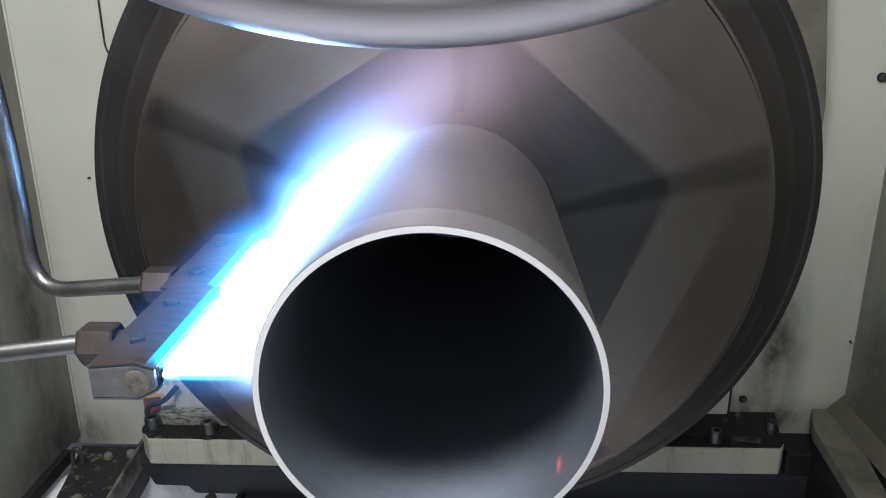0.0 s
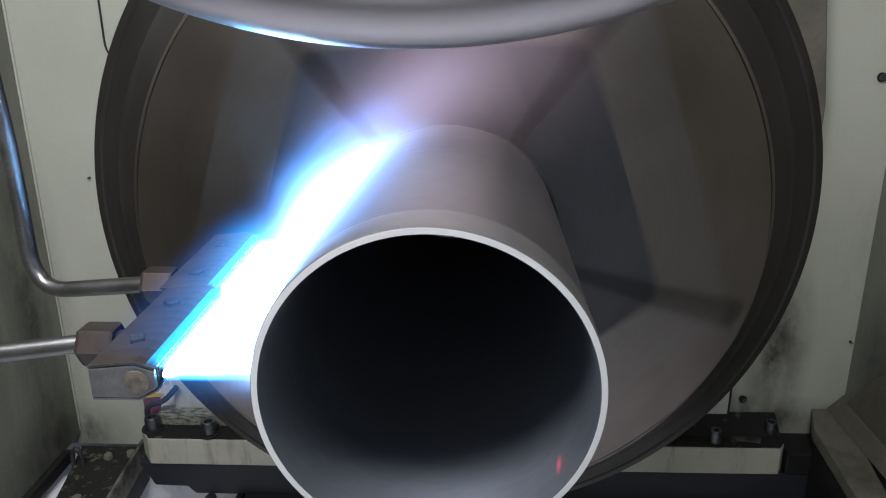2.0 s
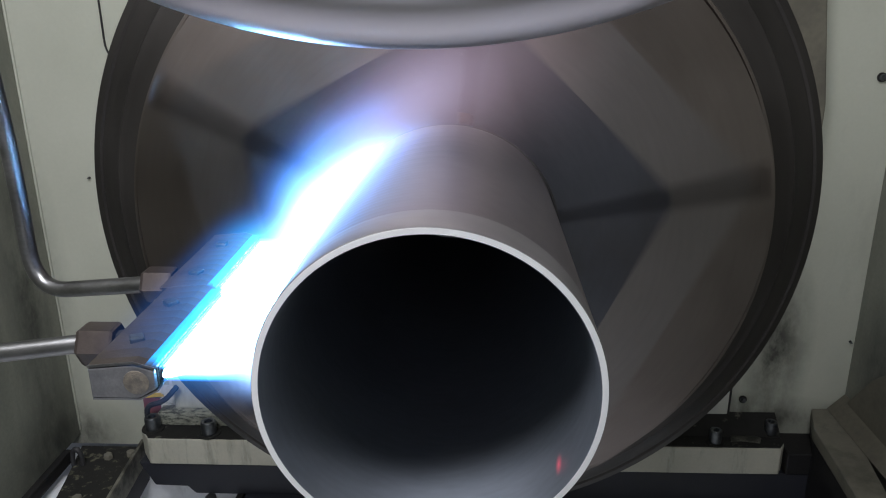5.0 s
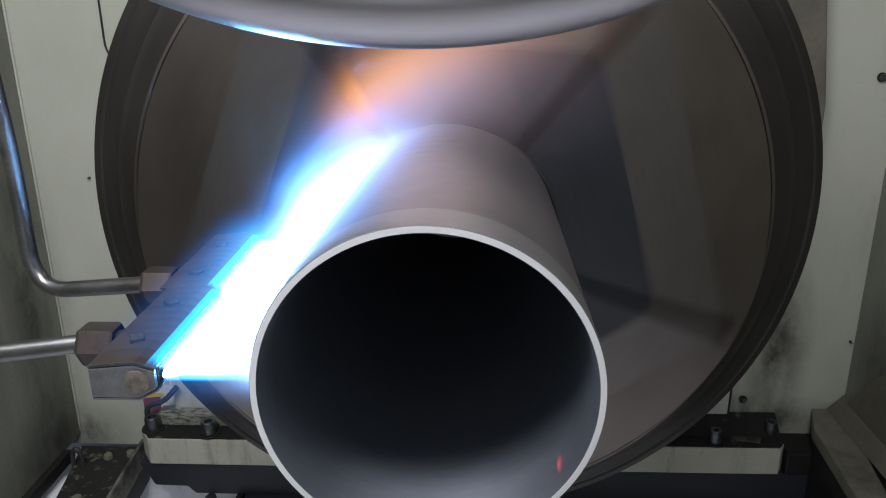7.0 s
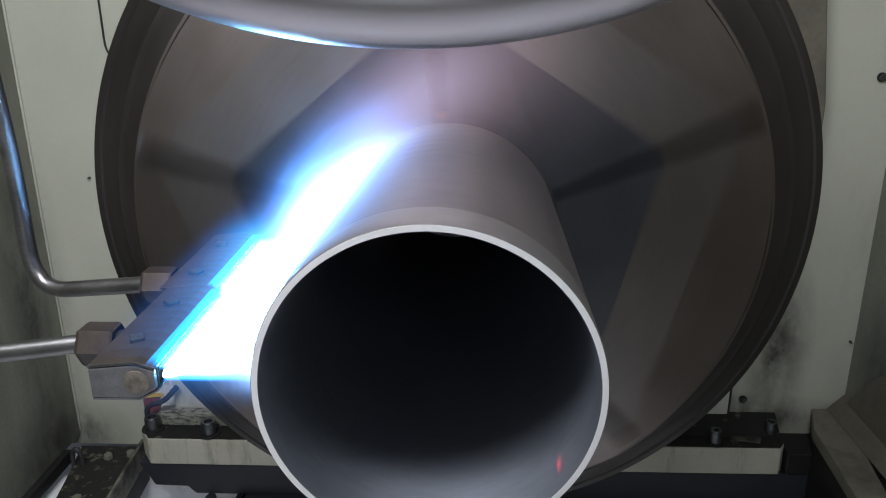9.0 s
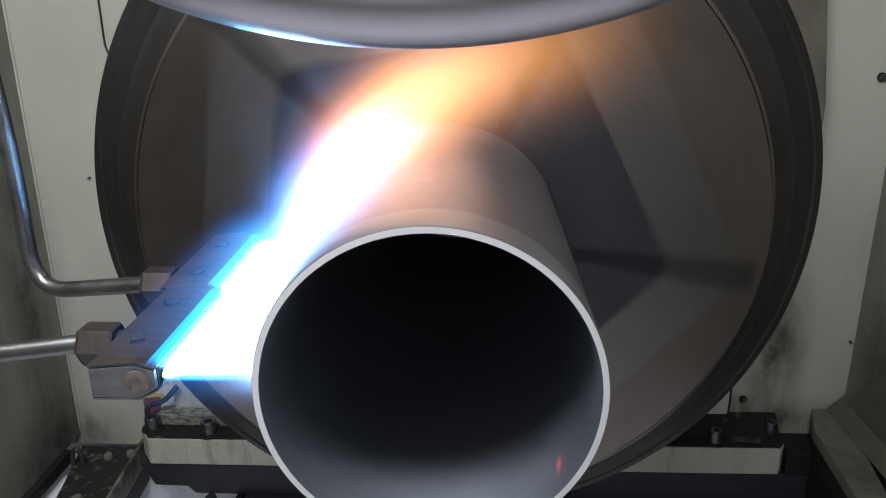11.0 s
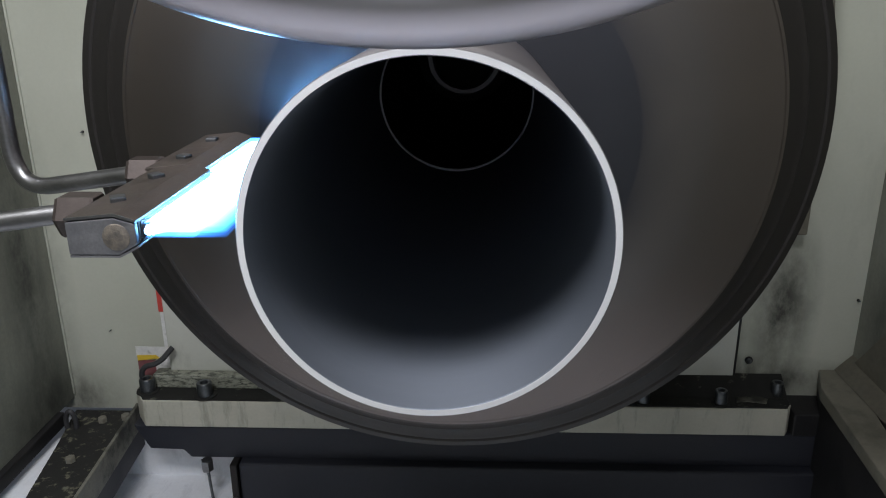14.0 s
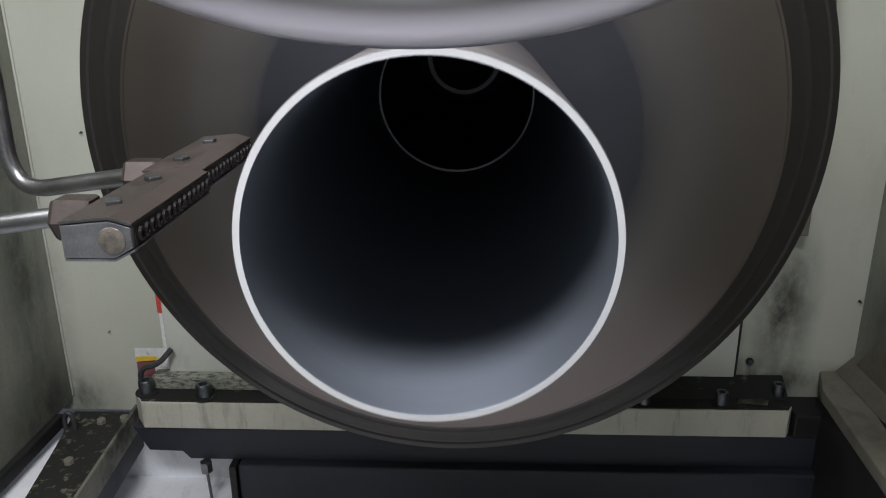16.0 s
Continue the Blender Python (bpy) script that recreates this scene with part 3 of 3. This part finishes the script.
BARS = ((0.018, 0.1565, -0.1840), (0.159, 0.302, -0.1905))
for y0, y1, face in BARS:
    bar = part("bar", burner_bar(y0, y1, face), BURNER, burner)
    part("cover", prism([(face - 0.0455, 0.0078), (face - 0.014, 0.0108), (face + 0.0005, 0.0067), (face + 0.0005, 0.0087), (face - 0.0135, 0.0128), (face - 0.0455, 0.0098)],
                        1, y0 - 0.004, y1, 0.0004), BURNER, bar, "thin brown cover sheet")
    part("bottom_cover", prism([(face - 0.0455, -0.0148), (face - 0.0135, -0.0148), (face + 0.0005, -0.0078), (face + 0.0005, -0.0094), (face - 0.013, -0.0164), (face - 0.0455, -0.0164)],
                               1, y0 - 0.004, y1, 0.0004), BURNER_END, bar, "thin bare cover sheet")
    part("slot", box((face - 0.0004, y0 + 0.002, -0.0068), (face + 0.0006, y1 - 0.002, 0.0058)), BLACK, bar, "black nozzle slot")
    n = 14
    for k in range(n):
        y = y0 + (k + 0.6) * (y1 - y0) / (n + 0.2)
        bm = bmesh.new()
        rings = []
        for x, s in ((0.0008, 1.0), (0.0026, 0.85), (0.0026, 0.55), (0.0010, 0.5)):
            rings.append([bm.verts.new((face + x, y + 0.0038 * s * math.cos(a), -0.0006 + 0.0050 * s * math.sin(a))) for a in (math.pi / 6 * i for i in range(12))])
        for p, q in zip(rings, rings[1:]):
            for i in range(12):
                bm.faces.new((p[i], p[(i + 1) % 12], q[(i + 1) % 12], q[i]))
        bmesh.ops.recalc_face_normals(bm, faces=bm.faces[:])
        part("nozzle_tip", bm, NOZZLE, bar)
part("worn_edge", prism([(-0.2295, 0.0082), (-0.198, 0.0112), (-0.1838, 0.0071), (-0.1838, 0.0088), (-0.1975, 0.0130), (-0.2295, 0.0100)], 1, 0.0132, 0.0139), PIPE, burner, "bright worn sheet edge")
end = part("end_cap", prism([(-0.2295, 0.0073), (-0.198, 0.0103), (-0.1845, 0.0063), (-0.1845, -0.0073), (-0.197, -0.0143), (-0.2295, -0.0143)], 1, 0.0135, 0.0178, 0.0008),
           BURNER_END, burner, "grey steel end cap")
part("plug", lathe([(0.0001, 0.0129), (0.0082, 0.0129), (0.0088, 0.0132), (0.0090, 0.0140)], 28), PLUG, end, "scratched round plug", True).location = (-0.1975, 0, -0.0025)
for x, y in ((-0.2105, 0.050), (-0.211, 0.1165), (-0.2147, 0.185), (-0.2165, 0.262)):
    bm = box((-0.005, -0.005, 0.0), (0.005, 0.005, 0.0055), 0.0011)
    bmesh.ops.rotate(bm, verts=bm.verts[:], matrix=Matrix.Rotation(radians(12 + 300 * y), 3, "Z"))
    part("clamp_screw", bm, BOLT, burner, "blued square screw head").location = (x, y, 0.0095)


def hex_fitting(x0, x1, y, z, r):
    bm = bmesh.new()
    prof = [(x0, 0.72), (x0, 0.9), (x0 + 0.003, 1.0), (x1 - 0.002, 1.0), (x1, 0.93), (x1, 0.55)]
    rings = [[bm.verts.new((x, y + r * s * math.cos(a), z + r * s * math.sin(a))) for a in (math.pi / 3 * k for k in range(6))] for x, s in prof]
    for p, q in zip(rings, rings[1:]):
        for k in range(6):
            bm.faces.new((p[k], p[(k + 1) % 6], q[(k + 1) % 6], q[k]))
    bm.faces.new(rings[0])
    bm.faces.new(rings[-1])
    bmesh.ops.recalc_face_normals(bm, faces=bm.faces[:])
    return bm


part("hex_fitting", hex_fitting(-0.268, -0.240, 0.082, -0.0075, 0.0170), FITTING, burner, "brown brass hexagon fitting")
part("hex_fitting", hex_fitting(-0.270, -0.242, 0.204, -0.0065, 0.0165), FITTING, burner, "brown brass hexagon fitting")
for y in (0.082, 0.204):
    part("spigot", rod([(-0.25, y, -0.006), (-0.2305, y, -0.004)], 0.0085, 14), BLACK, burner, "blackened spigot", True)
gas = thing("gas_pipe", "straight drawn stainless gas pipe feeding the burner", "pipe", (0, 0, Z), "gas pipes")
part("pipe", rod([(-0.264, 0.082, -0.0035), (-0.36, 0.081, -0.016), (-0.80, 0.076, -0.062), (-0.955, 0.074, -0.078)], 0.0073, 20), PIPE, gas, "", True)
gas2 = thing("gas_pipe", "bent stainless gas pipe rising beside the chuck", "pipe", (0, 0, Z), "gas pipes")
part("pipe", rod(rounded([(-0.266, 0.2045, -0.0035), (-0.403, 0.25, -0.030), (-0.402, 0.25, 0.10), (-0.41, 0.238, 0.4), (-0.42, 0.23, 1.2)], 0.045, 12), 0.0078, 20), PIPE, gas2, "", True)

# ---- the flame: rigid pieces of glowing gas, and glow sheets for its bloom ----
flame = thing("burner_flame", "roaring blue-white gas flame wrapping the tube", "flame", (0, 0, Z))


def smooth01(x):
    x = min(1.0, max(0.0, x))
    return x * x * (3 - 2 * x)


def gas_sheets(name, layers, nu, nv, place, heat_of, material):
    """Sheets of gas, folded to and fro into one piece; place and heat_of take u, v from 0 to 1 and the layer's number."""
    verts, faces, heats = [], [], []
    row = 0
    for n in range(layers):
        for i in range(nu + 1):
            u = i / nu if n % 2 == 0 else 1 - i / nu
            for j in range(nv + 1):
                verts.append(place(u, j / nv, n))
                heats.append(heat_of(u, j / nv, n))
            if row:
                b = row * (nv + 1)
                faces += [(b - nv - 1 + j, b - nv + j, b + j + 1, b + j) for j in range(nv)]
            row += 1
    me = bpy.data.meshes.new(name)
    me.from_pydata(verts, [], faces)
    me.attributes.new("gas_heat", "FLOAT", "POINT").data.foreach_set("value", heats)
    me.materials.append(material)
    for f in me.polygons:
        f.use_smooth = True
    ob = new(name, me)
    ob.parent = flame
    return ob


TUBE_X = -0.1165


def jet_body(y0, y1, face, x0, x1):
    deep = (0.35, 0.8, 1.0, 0.8, 0.35)

    def place(u, v, n):
        return (x0 + (x1 - x0) * v, y0 + (y1 - y0) * u, 0.0045 + (n - 2) * 0.0031)

    def heat_of(u, v, n):
        side = smooth01(u * (y1 - y0) / 0.006) * smooth01((1 - u) * (y1 - y0) / 0.006)
        return deep[n] * side * (1 - 0.86 * v if x1 == TUBE_X else 1.0)
    return gas_sheets("jet_body", 5, 40, 4, place, heat_of, FIRE_BLUE)


roots, tips = [], []
for y0, y1, face in BARS:
    middle = face + (TUBE_X - face) * 0.5
    roots.append(jet_body(y0 + 0.002, y1 - 0.002, face, face + 0.002, middle))
    tips.append(jet_body(y0 + 0.002, y1 - 0.002, face, middle, TUBE_X))


def cone(name, length, r0, r1, heat0, heat1, material, layers=2):
    def place(u, v, n):
        s = 1 - 0.4 * n
        r = (r0 + (r1 - r0) * v) * s
        return (length * v, r * math.cos(2 * math.pi * u), r * math.sin(2 * math.pi * u))

    def heat_of(u, v, n):
        return heat0 + (heat1 - heat0) * v
    return gas_sheets(name, layers, 10, 5, place, heat_of, material)


jets, beads = [], []
for y0, y1, face in BARS:
    for k in range(14):
        y = y0 + (k + 0.6) * (y1 - y0) / 14.2
        if not jets:
            jets.append((cone("jet", 0.016, 0.0036, 0.0012, 1.0, 0.0, FIRE_BLUE), y, face))
            beads.append((cone("bead", 0.0032, 0.0030, 0.0022, 1.0, 0.6, FIRE_BEAD), y, face))
        else:
            for made, name in ((jets, "jet"), (beads, "bead")):
                ob = new(name, made[0][0].data)
                ob.parent = flame
                made.append((ob, y, face))


WRAP_N = 40


def wrap_place(u, v, n):
    a, h = radians(214 - 150 * u), 0.0008 + 0.075 * v * v
    r = 0.1163 + h
    return (r * math.cos(a), 0.003 + 0.352 * (n + 0.5) / WRAP_N, r * math.sin(a))


def wrap_heat(u, v, n):
    a, h, y = 214 - 150 * u, 0.075 * v * v, 0.352 * (n + 0.5) / WRAP_N
    far = smooth01((y - 0.2) / 0.14)
    limit = 125 - 18 * (y / 0.36)
    # the faint 0.03 term lays the flame's glow on the tube beside it
    up = smooth01((a - limit + 34) / 88) ** 2 + 0.03 * smooth01((a - 70) / 60)
    low = smooth01((186 - a) / 10)
    thick = 0.010 + (0.007 + 0.010 * far) * smooth01((a - 116) / 58)
    return up * low * math.exp(-(h / thick) ** 1.25) * smooth01((1 - v) / 0.3) * smooth01(n / 4 + 0.3) * smooth01((WRAP_N - n) / 8)


wrap = gas_sheets("wrapping_flame", WRAP_N, 30, 12, wrap_place, wrap_heat, FIRE_WHITE)


def plume(name, spine, y0, y1, layers, wide, material, hot):
    """Slices of gas round a leaning spine of (x, z) points in the planes across the spindle."""
    spine = [Vector(p) for p in spine]

    def along(s):
        k = min(int(s * (len(spine) - 1)), len(spine) - 2)
        f = s * (len(spine) - 1) - k
        return spine[k].lerp(spine[k + 1], f), (spine[k + 1] - spine[k]).normalized()

    def place(u, v, n):
        p, way = along(v)
        side = Vector((-way.y, way.x))
        q = p + side * (u - 0.5) * 2 * 2.4 * (wide[0] + (wide[1] - wide[0]) * v)
        return (q.x, y0 + (y1 - y0) * (n + 0.5) / layers, q.y)

    def heat_of(u, v, n):
        across = math.exp(-((u - 0.5) * 4.8) ** 2) - 0.0031
        deep = math.sin(math.pi * (n + 0.5) / layers)
        return max(0.0, across) * deep * hot(v)
    return gas_sheets(name, layers, 20, 24, place, heat_of, material)


haze = plume("flame_haze", [(-0.115, 0.05), (-0.07, 0.115), (-0.01, 0.165), (0.06, 0.20), (0.17, 0.235)], 0.17, 0.355, 8, (0.030, 0.060), FIRE_LILAC,
             lambda v: smooth01(v / 0.3) * smooth01((1 - v) / 0.6))
veil = plume("flame_veil", [(-0.17, 0.02), (-0.145, 0.07), (-0.105, 0.11), (-0.06, 0.138), (-0.02, 0.15)], 0.2, 0.345, 8, (0.018, 0.018), FIRE_VEIL,
             lambda v: smooth01(v / 0.25) * smooth01((1 - v) / 0.5))
orange = plume("orange_plume", [(-0.13, 0.05), (-0.085, 0.115), (-0.03, 0.155), (0.06, 0.192), (0.21, 0.232)], 0.15, 0.355, 8, (0.022, 0.042), FIRE_ORANGE,
               lambda v: smooth01(v / 0.25) * smooth01((1 - v) / 0.7))

lick = plume("orange_lick", [(-0.115, 0.06), (-0.085, 0.10), (-0.045, 0.128), (0.0, 0.14), (0.045, 0.135)], 0.05, 0.22, 6, (0.014, 0.026), FIRE_ORANGE,
             lambda v: smooth01(v / 0.25) * smooth01((1 - v) / 0.7))

# glowing slices round the burner imitate the lens bloom of the flame
HALO_N = 22


def halo_place(u, v, n):
    a = 2 * math.pi * u
    r = 0.07 * v
    y = 0.016 + 0.29 * (n + 0.5) / HALO_N
    return (-0.178 + r * math.cos(a) - 0.03 * (y - 0.15), y, 0.008 + r * 0.75 * math.sin(a))


halo = gas_sheets("lens_bloom", HALO_N, 24, 10, halo_place, lambda u, v, n: math.exp(-(v * 2.1) ** 2) * smooth01((1 - v) / 0.4) * (0.5 + n / HALO_N), FIRE_HALO)

# sheets over the bars add bloom and blue light cast on their tops
bloom_pieces = [halo]
for y0, y1, face in BARS:
    def edge_place(u, v, n):
        return (face + 0.012 - 0.044 * v, y0 - 0.006 + (y1 - y0 + 0.008) * u, 0.0125 - 0.003 * smooth01((0.3 - v) / 0.3) + 0.0012 * n)

    def edge_heat(u, v, n):
        return math.exp(-(max(0.0, v - 0.26) * 2.6) ** 2) * smooth01((1 - v) / 0.4) * smooth01(u / 0.1) * smooth01((1 - u) / 0.08) * smooth01(v / 0.1)
    bloom_pieces.append(gas_sheets("lens_bloom", 2, 30, 12, edge_place, edge_heat, FIRE_EDGE))

# the pyrometer's aiming dot inside the tube
spot = thing("laser_dot", "small red aiming laser dot inside the tube", "laser dot", (0.0885, 0.022, Z - 0.0635))
spot_glow = fire("red_laser_glow", [(0.0, (1.0, 0.02, 0.06)), (1.0, (1.0, 0.05, 0.12))], 0.6)


def dot_place(u, v, n):
    return (0.006 * v * math.cos(6.2832 * u) * 0.35, 0.011 * v * math.sin(6.2832 * u), 0.007 * v * math.cos(6.2832 * u))


dot = gas_sheets("glow", 1, 20, 6, dot_place, lambda u, v, n: (1 - v) ** 1.5, spot_glow)
dot.parent = spot

FLY = ((-0.1278, 0.1, 0.0846), (-0.1547, 0.1, 0.2337))
SPARK_PALE = fire("pale_spark", [(0.0, (0.9, 0.85, 0.9)), (1.0, (1.0, 0.95, 1.0))], 1.6)
SPARK = fire("glowing_spark", [(0.0, (1.0, 0.45, 0.15)), (1.0, (1.0, 0.7, 0.4))], 2.2)
sparks = []
for k, (sx, sz, ex, ez) in enumerate(((-0.1188, -0.018, -0.1336, -0.0737), (-0.1124, -0.0221, -0.1204, -0.0789), (-0.1058, -0.0428, -0.1025, -0.0794), (-0.0993, -0.0581, -0.0892, -0.0791))):
    spark = thing("spark", "thin glowing orange spark falling from the tube", "spark", (0, 0, Z), "sparks")
    a, b = Vector((sx, 0.0, sz)), Vector((ex, 0.0, ez))

    def streak(u, v, n):
        p = a.lerp(b, v)
        return (p.x + 0.00022 * math.cos(6.2832 * u) * (0.3 + v), p.y + 0.00022 * math.sin(6.2832 * u), p.z)

    body = gas_sheets("streak", 1, 5, 6, streak, lambda u, v, n: 0.15 + 0.5 * v, SPARK)
    body.parent = spark
    sparks.append((spark, b - a))

flyer = thing("spark", "thin pale spark line shooting up from the flame", "spark", (0, 0, Z), "sparks")
fly_a, fly_b = Vector(FLY[0]), Vector(FLY[1])


def fly_streak(u, v, n):
    p = fly_a.lerp(fly_b, v)
    return (p.x + 0.00016 * math.cos(6.2832 * u), p.y + 0.00016 * math.sin(6.2832 * u), p.z)


gas_sheets("streak", 1, 5, 8, fly_streak, lambda u, v, n: 0.55 - 0.2 * v, SPARK_PALE).parent = flyer

ANGLES = [0.0]                # the spindle's turn at each thirtieth of a second; it runs up after the heating
for i in range(480):
    ANGLES.append(ANGLES[-1] + 7.703 + 76.0 * smooth01((i / 30 - 12.2) / 1.0))


def motions():
    """All that moves: slide, spindle, flame."""
    walk(roller, [(t, pose(e.x - 0.0165, e.y + 0.2215, e.z + 0.1785)) for t, e in slide_rows()])
    steps = range(481)
    walk(chuck, [(i / 30, pose(0, 0, Z - 0.005, 0, ANGLES[i], 0)) for i in steps])
    creep = [smooth01((i / 30 - 12.2) / 2.8) for i in steps]     # the hot tube creeps out a little
    walk(tube, [(i / 30, pose(0.0009 * math.cos(radians(ANGLES[i])) - 0.0008 * creep[i], -0.0048 * creep[i], Z - 0.0009 * math.sin(radians(ANGLES[i])) + 0.0027 * creep[i], 0, ANGLES[i], 0)) for i in steps])
    walk(spot, [(t, pose(0.0885, 0.022, Z - 0.0635 - 6.0 * max(0.0, (HIGH.z - e.z) - 0.002))) for t, e in slide_rows()])
    for ob, way in sparks:
        walk(ob, [(0, pose(0, 0.2, Z)), (0.25, pose(0, 0.2, Z)), (0.42, pose(*(way * -1.2 + Vector((0.02, 0.02, Z))))), (0.5, pose(0, 0, Z)), (0.58, pose(way.x * 1.6, 0, Z + way.z * 1.6)),
                  (0.8, pose(way.x * 5, 0, Z - 0.5)), (1.1, pose(way.x * 7, 0, 0.0)), (16, pose(way.x * 7, 0, 0.0))])
    way = fly_b - fly_a
    walk(flyer, [(0, pose(0.03, 0.3, Z - 0.05)), (0.85, pose(0.03, 0.3, Z - 0.05)), (0.95, pose(-way.x * 0.5, 0.05, Z - way.z * 0.5)), (0.985, pose(0, 0, Z)), (1.02, pose(0, 0, Z)), (1.07, pose(way.x * 1.1, 0, Z + way.z * 1.1)),
                 (1.3, pose(way.x * 4, 0, Z + way.z * 4)), (1.7, pose(0, -1.2, Z)), (2.2, pose(0, -1.4, -0.16)), (11.2, pose(0, -1.4, -0.16)), (11.42, pose(-0.03, 0.05, Z - 0.15, 0, 10, 0)), (11.48, pose(-0.037, 0, Z - 0.02, 0, 10, 0)),
                 (11.52, pose(-0.037, 0, Z - 0.02, 0, 10, 0)), (11.6, pose(-0.06, 0, Z + 0.3, 0, 10, 0)), (12.2, pose(0, -1.2, Z)), (12.6, pose(0, -1.4, -0.16)), (16, pose(0, -1.4, -0.16))])
    # gas is shut: the jets draw back into the bars, one bar after the other
    for late, root, tip in ((0.12, roots[0], tips[0]), (0.0, roots[1], tips[1])):
        walk(tip, [(0, pose(0, 0, 0)), (13.5, pose(0, 0, 0)), (13.7 + late, pose(-0.003, 0, 0)), (13.85 + late, pose(-0.012, 0, 0)), (14.0 + late, pose(-0.034, 0, 0)),
                   (14.14 + late, pose(-0.0765, 0, 0)), (16, pose(-0.0765, 0, 0))])
        walk(root, [(0, pose(0, 0, 0)), (13.95, pose(0, 0, 0)), (14.1 + late, pose(-0.010, 0, 0)), (14.25 + late, pose(-0.028, 0, 0)), (14.33 + late, pose(-0.042, 0, 0)), (16, pose(-0.042, 0, 0))])
    for ob, y, face in jets:
        late = 0.12 if face > -0.187 else 0.0
        walk(ob, [(0, pose(face + 0.002, y, 0.0024)), (14.25 + late, pose(face + 0.002, y, 0.0024)), (14.37 + late, pose(face - 0.02, y, 0.0024)), (16, pose(face - 0.02, y, 0.0024))])
    for ob, y, face in beads:
        late = 0.12 if face > -0.187 else 0.0
        walk(ob, [(0, pose(face + 0.0012, y, 0.0024)), (14.5 + late, pose(face + 0.0012, y, 0.0024)), (14.8 + late, pose(face - 0.006, y, 0.0024)), (16, pose(face - 0.006, y, 0.0024))])
    rng = random.Random(4)
    flick = [(k * 0.2, rng.uniform(-1, 1)) for k in range(62)]
    walk(wrap, [(t, pose(0, 0, 0, 0, 1.2 * s, 0)) for t, s in flick] +
         [(12.3, pose(0.002, 0, -0.002, 0, -6, 0)), (12.5, pose(0.004, 0, -0.003, 0, -10, 0)), (12.75, pose(0.004, 0.02, -0.003, 0, -14, 0)), (12.85, pose(0.003, 0.2, -0.002, 0, -15, 0)), (12.95, pose(0, 0.36, 0, 0, -15, 0)),
          (13.05, pose(0, 0.45, 0, 0, -14, 0)), (13.2, pose(0, 0.47, 0)), (16, pose(0, 0.47, 0))])
    for ob in bloom_pieces:
        walk(ob, [(0, pose(0, 0, 0)), (12.3, pose(0, 0, 0)), (12.9, pose(0.002, 0, -0.010)), (13.7, pose(0.002, 0, -0.010)), (13.82, pose(-0.004, 0.02, 0)), (13.9, pose(-0.01, 0.2, 0.03)), (13.97, pose(-0.02, 0.42, 0.06)), (16, pose(-0.02, 0.42, 0.06))])
    walk(haze, [(t, pose(0.006 * s, 0.0, 0.006 * s)) for t, s in flick] +
         [(12.4, pose(0.0, 0.05, -0.01)), (12.5, pose(-0.012, 0.05, -0.015)), (12.8, pose(-0.03, 0, -0.012)), (13.1, pose(-0.058, 0.02, 0.012)), (13.4, pose(-0.066, 0.05, 0.018)), (13.6, pose(-0.07, 0.18, 0.03)), (13.8, pose(0, 0.45, 0.09)), (16, pose(0, 0.45, 0.09))])
    walk(veil, [(t, pose(0.004 * s, 0.0, -0.004 * s)) for t, s in flick] +
         [(12.4, pose(0.0, 0.03, -0.01)), (12.6, pose(-0.02, 0.06, -0.01)), (12.9, pose(-0.02, 0.3, -0.02)), (13.1, pose(0, 0.45, 0.05)), (16, pose(0, 0.45, 0.05))])
    walk(lick, [(0, pose(0, 0.45, 0.06)), (9.4, pose(0, 0.45, 0.06)), (11.0, pose(0, 0.02, 0)), (11.3, pose(0.01, 0, 0.004)), (11.5, pose(0, 0, 0)), (11.8, pose(-0.02, 0.05, 0)), (12.0, pose(0, 0, 0)),
                (12.2, pose(0.005, 0, 0)), (12.4, pose(-0.01, 0.14, 0.01)), (12.55, pose(0, 0.45, 0.06)), (16, pose(0, 0.45, 0.06))])
    walk(orange, [(0, pose(0, 0.42, 0.09)), (6.3, pose(0, 0.42, 0.09)), (6.9, pose(0, 0.10, 0.02)), (7.3, pose(0, 0.42, 0.09)), (9.3, pose(0, 0.42, 0.09)), (10.5, pose(0, 0.42, 0.09)), (11.0, pose(0, 0, 0)),
                  (11.3, pose(0.015, 0, 0.01)), (11.5, pose(0, 0, 0)), (11.8, pose(-0.01, 0.02, -0.01)), (12.0, pose(0, 0, 0)), (12.1, pose(0.01, 0, 0.01)), (12.25, pose(0, 0, 0)),
                  (12.4, pose(-0.01, 0.10, -0.012)), (12.5, pose(0.0, 0.15, -0.015)), (12.7, pose(-0.03, 0.2, -0.01)), (12.9, pose(0, 0.42, 0.09)), (16, pose(0, 0.42, 0.09))])


motions()
